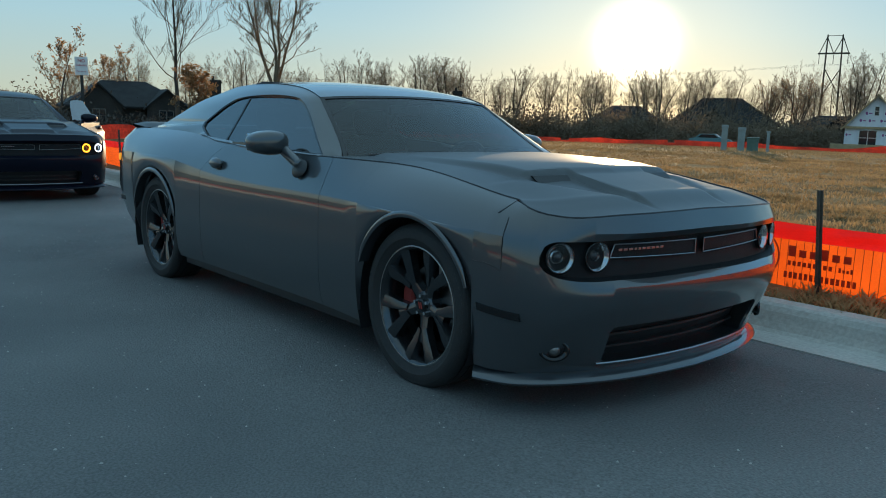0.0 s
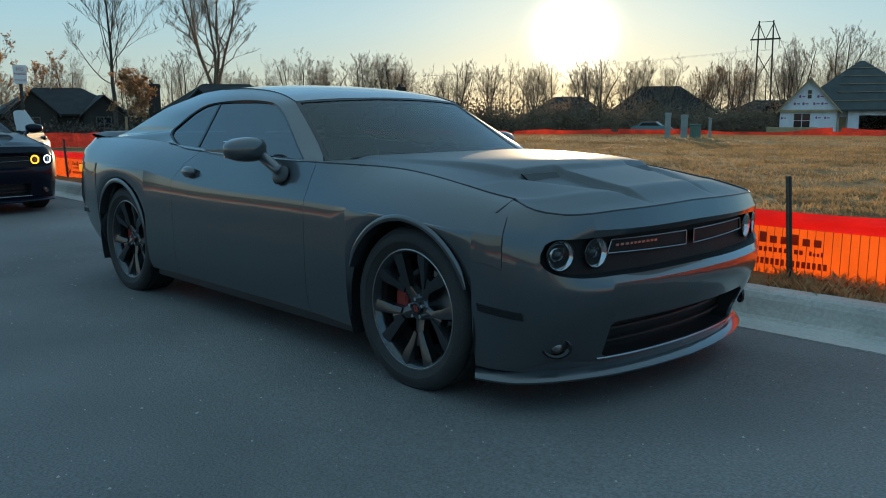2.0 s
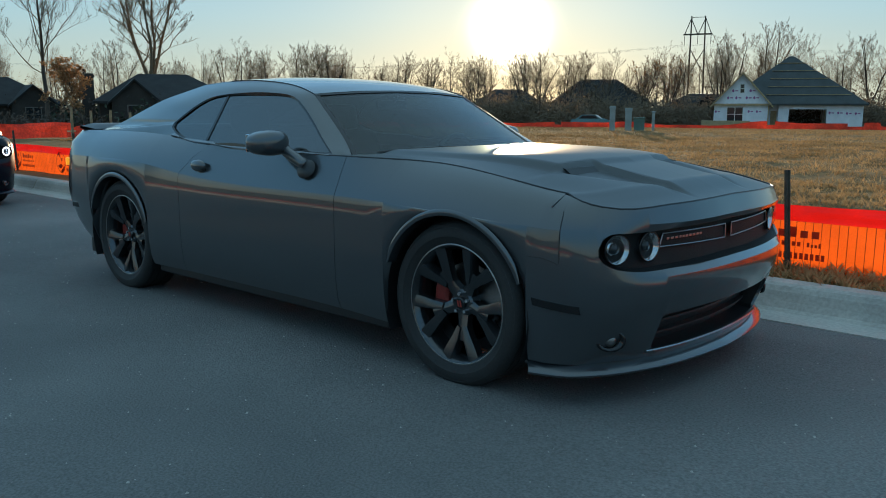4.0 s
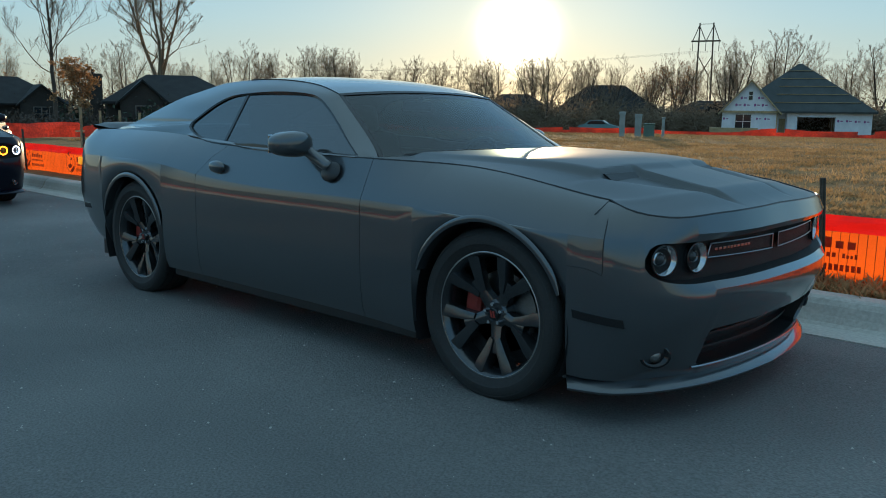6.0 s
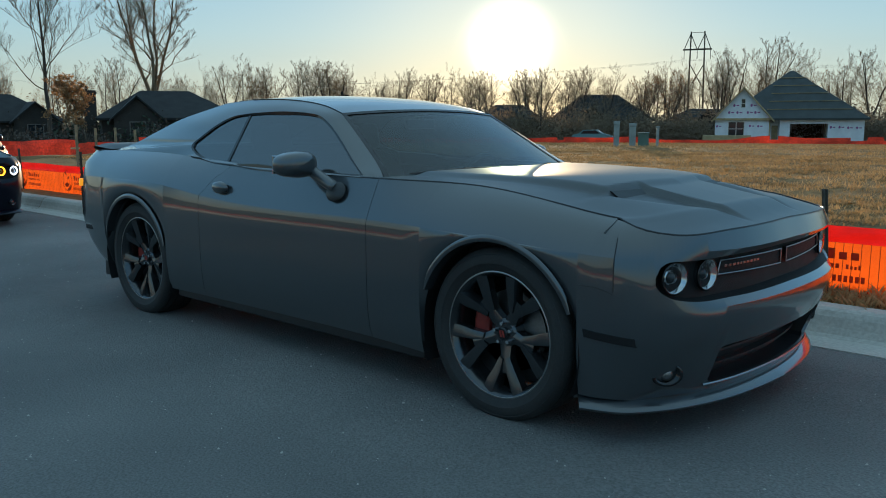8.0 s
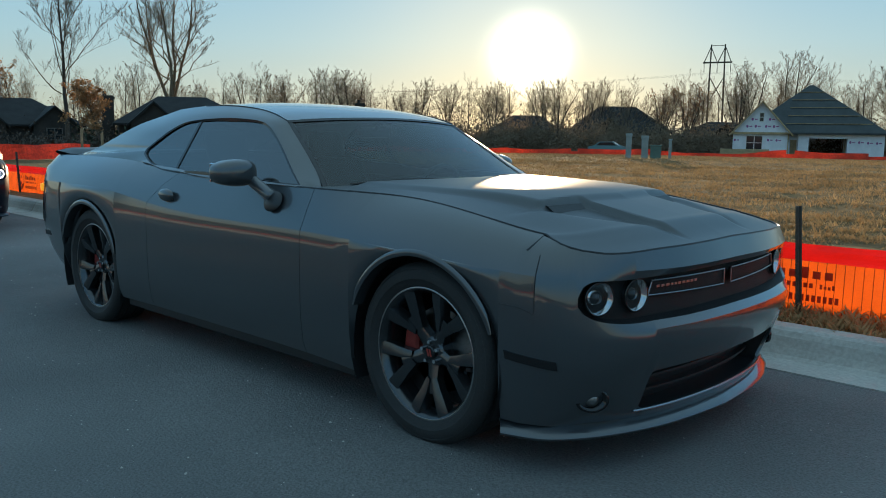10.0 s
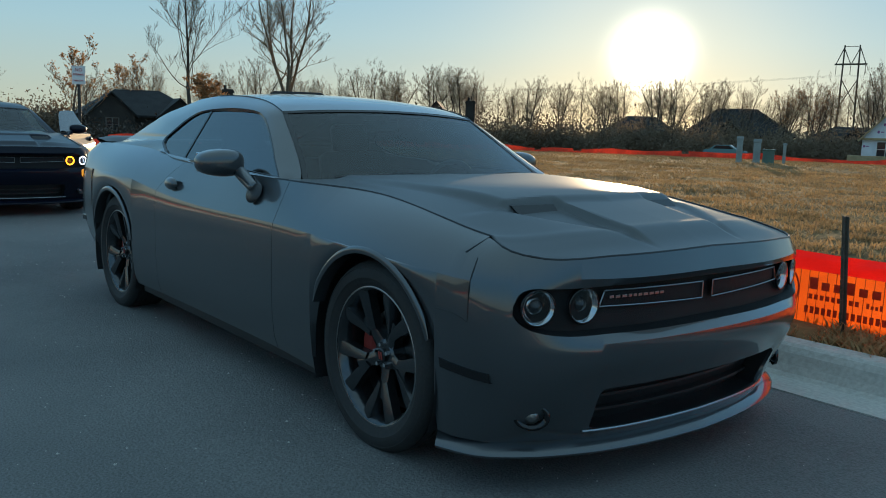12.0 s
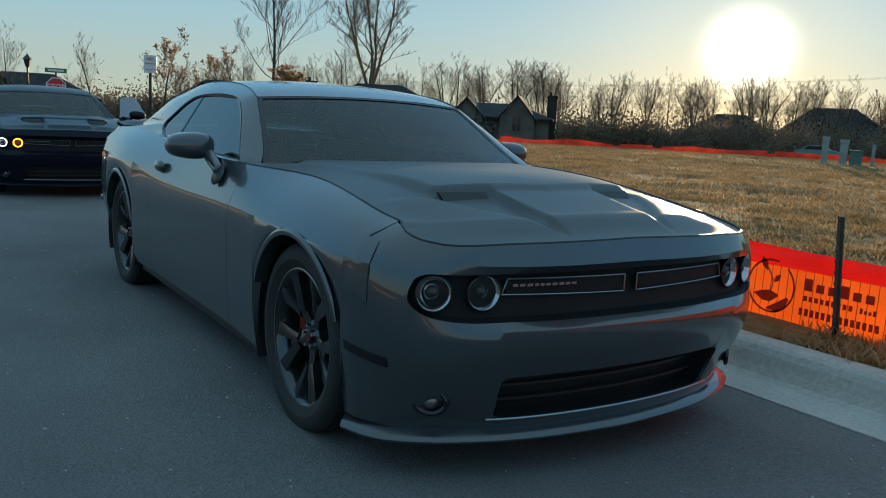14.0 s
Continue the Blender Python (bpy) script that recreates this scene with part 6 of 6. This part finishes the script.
    for s in (1, -1):
        bm = bmesh.new()
        zz = hood_z(1.66, 0.39, hood_edge(1.70)[1], 0.5)
        v = [bm.verts.new((xx - 0.12 * (yy - 0.38), s * yy, z)) for xx, yy, z in ((1.790, 0.285, zz - 0.034), (1.790, 0.475, zz - 0.034), (1.752, 0.48, zz - 0.004), (1.752, 0.28, zz - 0.002))]
        v2 = [bm.verts.new((q.co.x - 0.012, q.co.y, q.co.z)) for q in v]
        bm.faces.new(v)
        for i in range(4):
            bm.faces.new((v[i], v2[i], v2[(i + 1) % 4], v[(i + 1) % 4]))
        part("hood_scoop", bm, SATIN_BLACK, car, "black mouth of the hood scoop")
    bm = bmesh.new()
    box(bm, 0.75, 2.10, -0.76, 0.76, 0.60, 0.765)
    box(bm, 0.55, 1.05, -0.78, 0.78, 0.60, 0.87)
    box(bm, 2.02, 2.14, -0.55, 0.55, 0.30, 0.77)
    part("engine_bay", bm, SATIN_BLACK, car)
    # cowl between hood and windscreen
    rows = []
    for j in range(31):
        u = -1 + j / 15
        y = u * 0.80
        xb = cowl_x(y)
        ze = hood_edge(xb)[1]
        rows.append([Vector((xb - 0.003, y, hood_z(xb, y, ze, u) - 0.012)), Vector((xb - 0.06, y, hood_z(xb, y, ze, u) - 0.022)), Vector((xb - 0.16, y * 0.985, 0.955 + 0.012 * (1 - u * u)))])
    panel("cowl", sheet(rows), SATIN_BLACK, car)

    # --- roof, windscreen, rear glass, deck ---
    rows = []
    rail = smooth_path(RAIL_LINE, 30)
    for i, p in enumerate(rail):
        f = i / 30
        bow = 0.07 * ramp(0.55, 1.0, f) - 0.05 * ramp(0.45, 0.0, f)
        rows.append([Vector((p.x + bow * (1 - u * u), p.y * u, p.z + (0.030 - 0.006 * ramp(0.7, 1, f)) * (1 - abs(u) ** 2.4))) for u in [-1 + j / 14 for j in range(29)]])
    panel("roof", sheet(rows), paint, car, angle=50)
    for s in (1, -1):
        bm = bmesh.new()
        sweep(bm, [Vector((p.x, p.y * s, p.z + 0.001)) for p in rail[8:]], 0.0035)
        part("roof_seam", bm, GLOSS_BLACK, car)
    rows = []
    for i, p in enumerate(smooth_path(PILLAR_LINE, 22)):
        f = i / 22
        rows.append([Vector((p.x + (0.07 + 0.13 * f) * (1 - u * u), (p.y - 0.004) * u, p.z + (0.024 * (1 - f) - 0.006 * f) * (1 - u * u) - 0.004)) for u in [-1 + j / 14 for j in range(29)]])
    screen = panel("windscreen", sheet(rows), SCREEN, car, "clear windscreen with a faint tint")
    screen.visible_shadow = False
    bm = bmesh.new()
    for e, (ra, rb) in enumerate(((rows[0], rows[1]),)):
        prev = None
        for a, b in zip(ra, rb):
            d = (b - a).normalized()
            n = Vector((0.5, 0, 0.86)) * 0.004
            q = [bm.verts.new(a - d * 0.004 + n), bm.verts.new(a + d * 0.018 + n)]
            if prev:
                add_strip(bm, prev, q, True)
            prev = q
    for s in (0, -1):
        prev = None
        for r_ in rows:
            a, b = r_[s], r_[1 if s == 0 else -2]
            d = (b - a).normalized()
            n = Vector((0.4, 0, 0.6)) * 0.004
            q = [bm.verts.new(a - d * 0.002 + n), bm.verts.new(a + d * 0.022 + n)]
            if prev:
                add_strip(bm, prev, q, s == 0)
            prev = q
    part("screen_seal", bm, GLOSS_BLACK, car)
    rows = []
    for i, p in enumerate(smooth_path(BACK_LINE, 20)):
        f = i / 20
        rows.append([Vector((p.x - 0.05 * (1 - u * u), p.y * u, p.z + (0.012 + 0.032 * f) * (1 - abs(u) ** 2.2))) for u in [-1 + j / 12 for j in range(25)]])
    panel("rear_window", sheet(rows), TINTED, car, "dark rear glass")
    tail_edge = [c[3][9] for c in COLUMNS if c[3][9].x < -1.95]
    rows = []
    for p in [Vector((-2.0, 0.765, 1.046))] + [q for q in tail_edge if q.y > 0.05]:
        rows.append([Vector((p.x - 0.0, p.y * (-1 + j / 10), p.z + 0.018 * (1 - (-1 + j / 10) ** 2))) for j in range(21)])
    rows.insert(0, [Vector((-1.88, 0.70 * (-1 + j / 10), 1.055 + 0.018 * (1 - (-1 + j / 10) ** 2))) for j in range(21)])
    panel("trunk_lid", sheet(rows), paint, car)
    bm = bmesh.new()
    prev = None
    for j in range(41):
        y = -0.78 + 1.56 * j / 40
        e = abs(y) / 0.78
        up = 0.018 * (1 - ramp(0.85, 1.0, e))
        xo = 0.10 * e**3
        row = [bm.verts.new(q) for q in ((-2.17 + xo, y, 1.050), (-2.26 + xo, y, 1.058 + up), (-2.40 + xo, y, 1.068 + up), (-2.425 + xo, y, 1.060 + up), (-2.40 + xo, y, 1.050 + up * 0.6), (-2.34 + xo, y, 1.040))]
        if prev:
            add_strip(bm, prev, row, True)
        prev = row
    bmesh.ops.recalc_face_normals(bm, faces=bm.faces)
    panel("spoiler", bm, SATIN_BLACK, car, angle=40)

    # --- cabin ---
    bm = bmesh.new()
    box(bm, -2.2, 2.0, -0.80, 0.80, 0.16, 0.30)
    part("floor_pan", bm, SATIN_BLACK, car)
    bm = bmesh.new()
    vs = box(bm, 0.42, 0.80, -0.74, 0.74, 0.62, 0.945, 0.05)
    part("dashboard", bm, CABIN, car, smooth=True)
    bm = bmesh.new()
    box(bm, 0.30, 0.48, 0.20, 0.56, 0.86, 0.965, 0.03)
    part("instrument_hood", bm, CABIN, car, smooth=True)
    sw = thing("steering_wheel", "", "", pose(0.27, 0.38, 0.87, 0, -66, 0))
    sw.parent = car
    bm = bmesh.new()
    sweep(bm, [Vector((0.18 * math.cos(6.283185 * k / 32), 0.18 * math.sin(6.283185 * k / 32), 0)) for k in range(32)], 0.015, 8, True)
    part("steering_rim", bm, CABIN, sw, smooth=True)
    bm = bmesh.new()
    box(bm, -0.06, 0.06, -0.07, 0.07, -0.03, 0.02, 0.02)
    for a in (90, 210, 330):
        tube(bm, (0, 0, 0), (0.17 * math.cos(radians(a + 90)), 0.17 * math.sin(radians(a + 90)), 0), 0.014)
    part("steering_hub", bm, CABIN, sw)
    for y in (-0.38, 0.38):
        seat(car, y)
    bm = bmesh.new()
    box(bm, -1.25, -0.95, -0.6, 0.6, 0.35, 0.55, 0.05)
    vs = box(bm, -1.40, -1.25, -0.6, 0.6, 0.45, 0.98, 0.05)
    part("rear_bench", bm, SEAT_CLOTH, car, smooth=True)
    bm = bmesh.new()
    box(bm, -1.95, -1.38, -0.66, 0.66, 0.90, 0.955, 0.01)
    part("parcel_shelf", bm, CABIN, car)
    bm = bmesh.new()
    box(bm, 0.14, 0.18, -0.11, 0.11, 1.19, 1.25, 0.015)
    tube(bm, (0.17, 0, 1.235), (0.205, 0, 1.272), 0.012)
    part("inner_mirror", bm, CABIN, car)
    for s in (1, -1):
        bm = bmesh.new()
        box(bm, -0.95, 0.70, s * 0.78, s * 0.83, 0.28, 0.93, 0.02)
        part("door_card", bm, CABIN, car)
    rows = []
    for i, p in enumerate(smooth_path(RAIL_LINE, 10)):
        rows.append([Vector((p.x, p.y * 0.97 * u, p.z - 0.03 + 0.03 * (1 - u * u))) for u in (-1, -0.5, 0, 0.5, 1)])
    panel("headliner", sheet(rows), CABIN, car)
    # wipers
    for y0, y1 in ((-0.62, 0.02), (0.08, 0.70)):
        wp = thing("wiper", "", "")
        wp.parent = car
        bm = bmesh.new()
        pts = []
        for k in range(13):
            y = y0 + (y1 - y0) * k / 12
            e = abs(y) / 0.78
            pts.append(Vector((cowl_x(y) - 0.045 - 0.05 * k / 12, y, 0.976 + 0.010 * (1 - e * e) + 0.014 * math.sin(math.pi * k / 12))))
        sweep(bm, pts, 0.007)
        part("wiper_arm", bm, SATIN_BLACK, wp)
        bm = bmesh.new()
        a, b = pts[2] - Vector((0.03, 0, 0.016)), pts[-1] - Vector((0.01, 0, -0.004))
        tube(bm, a, b, 0.006, None, 6)
        part("wiper_blade", bm, SATIN_BLACK, wp)
    return car


coupe(Matrix(), "grey two-door muscle coupe with a satin hood and black wheels", PAINT_GREY, HOOD_SATIN)
coupe(pose(-9.15, -0.36, 0), "dark navy two-door coupe with lit halo lamps and an open door", PAINT_NAVY, PAINT_NAVY, lit=True, open_door=True)
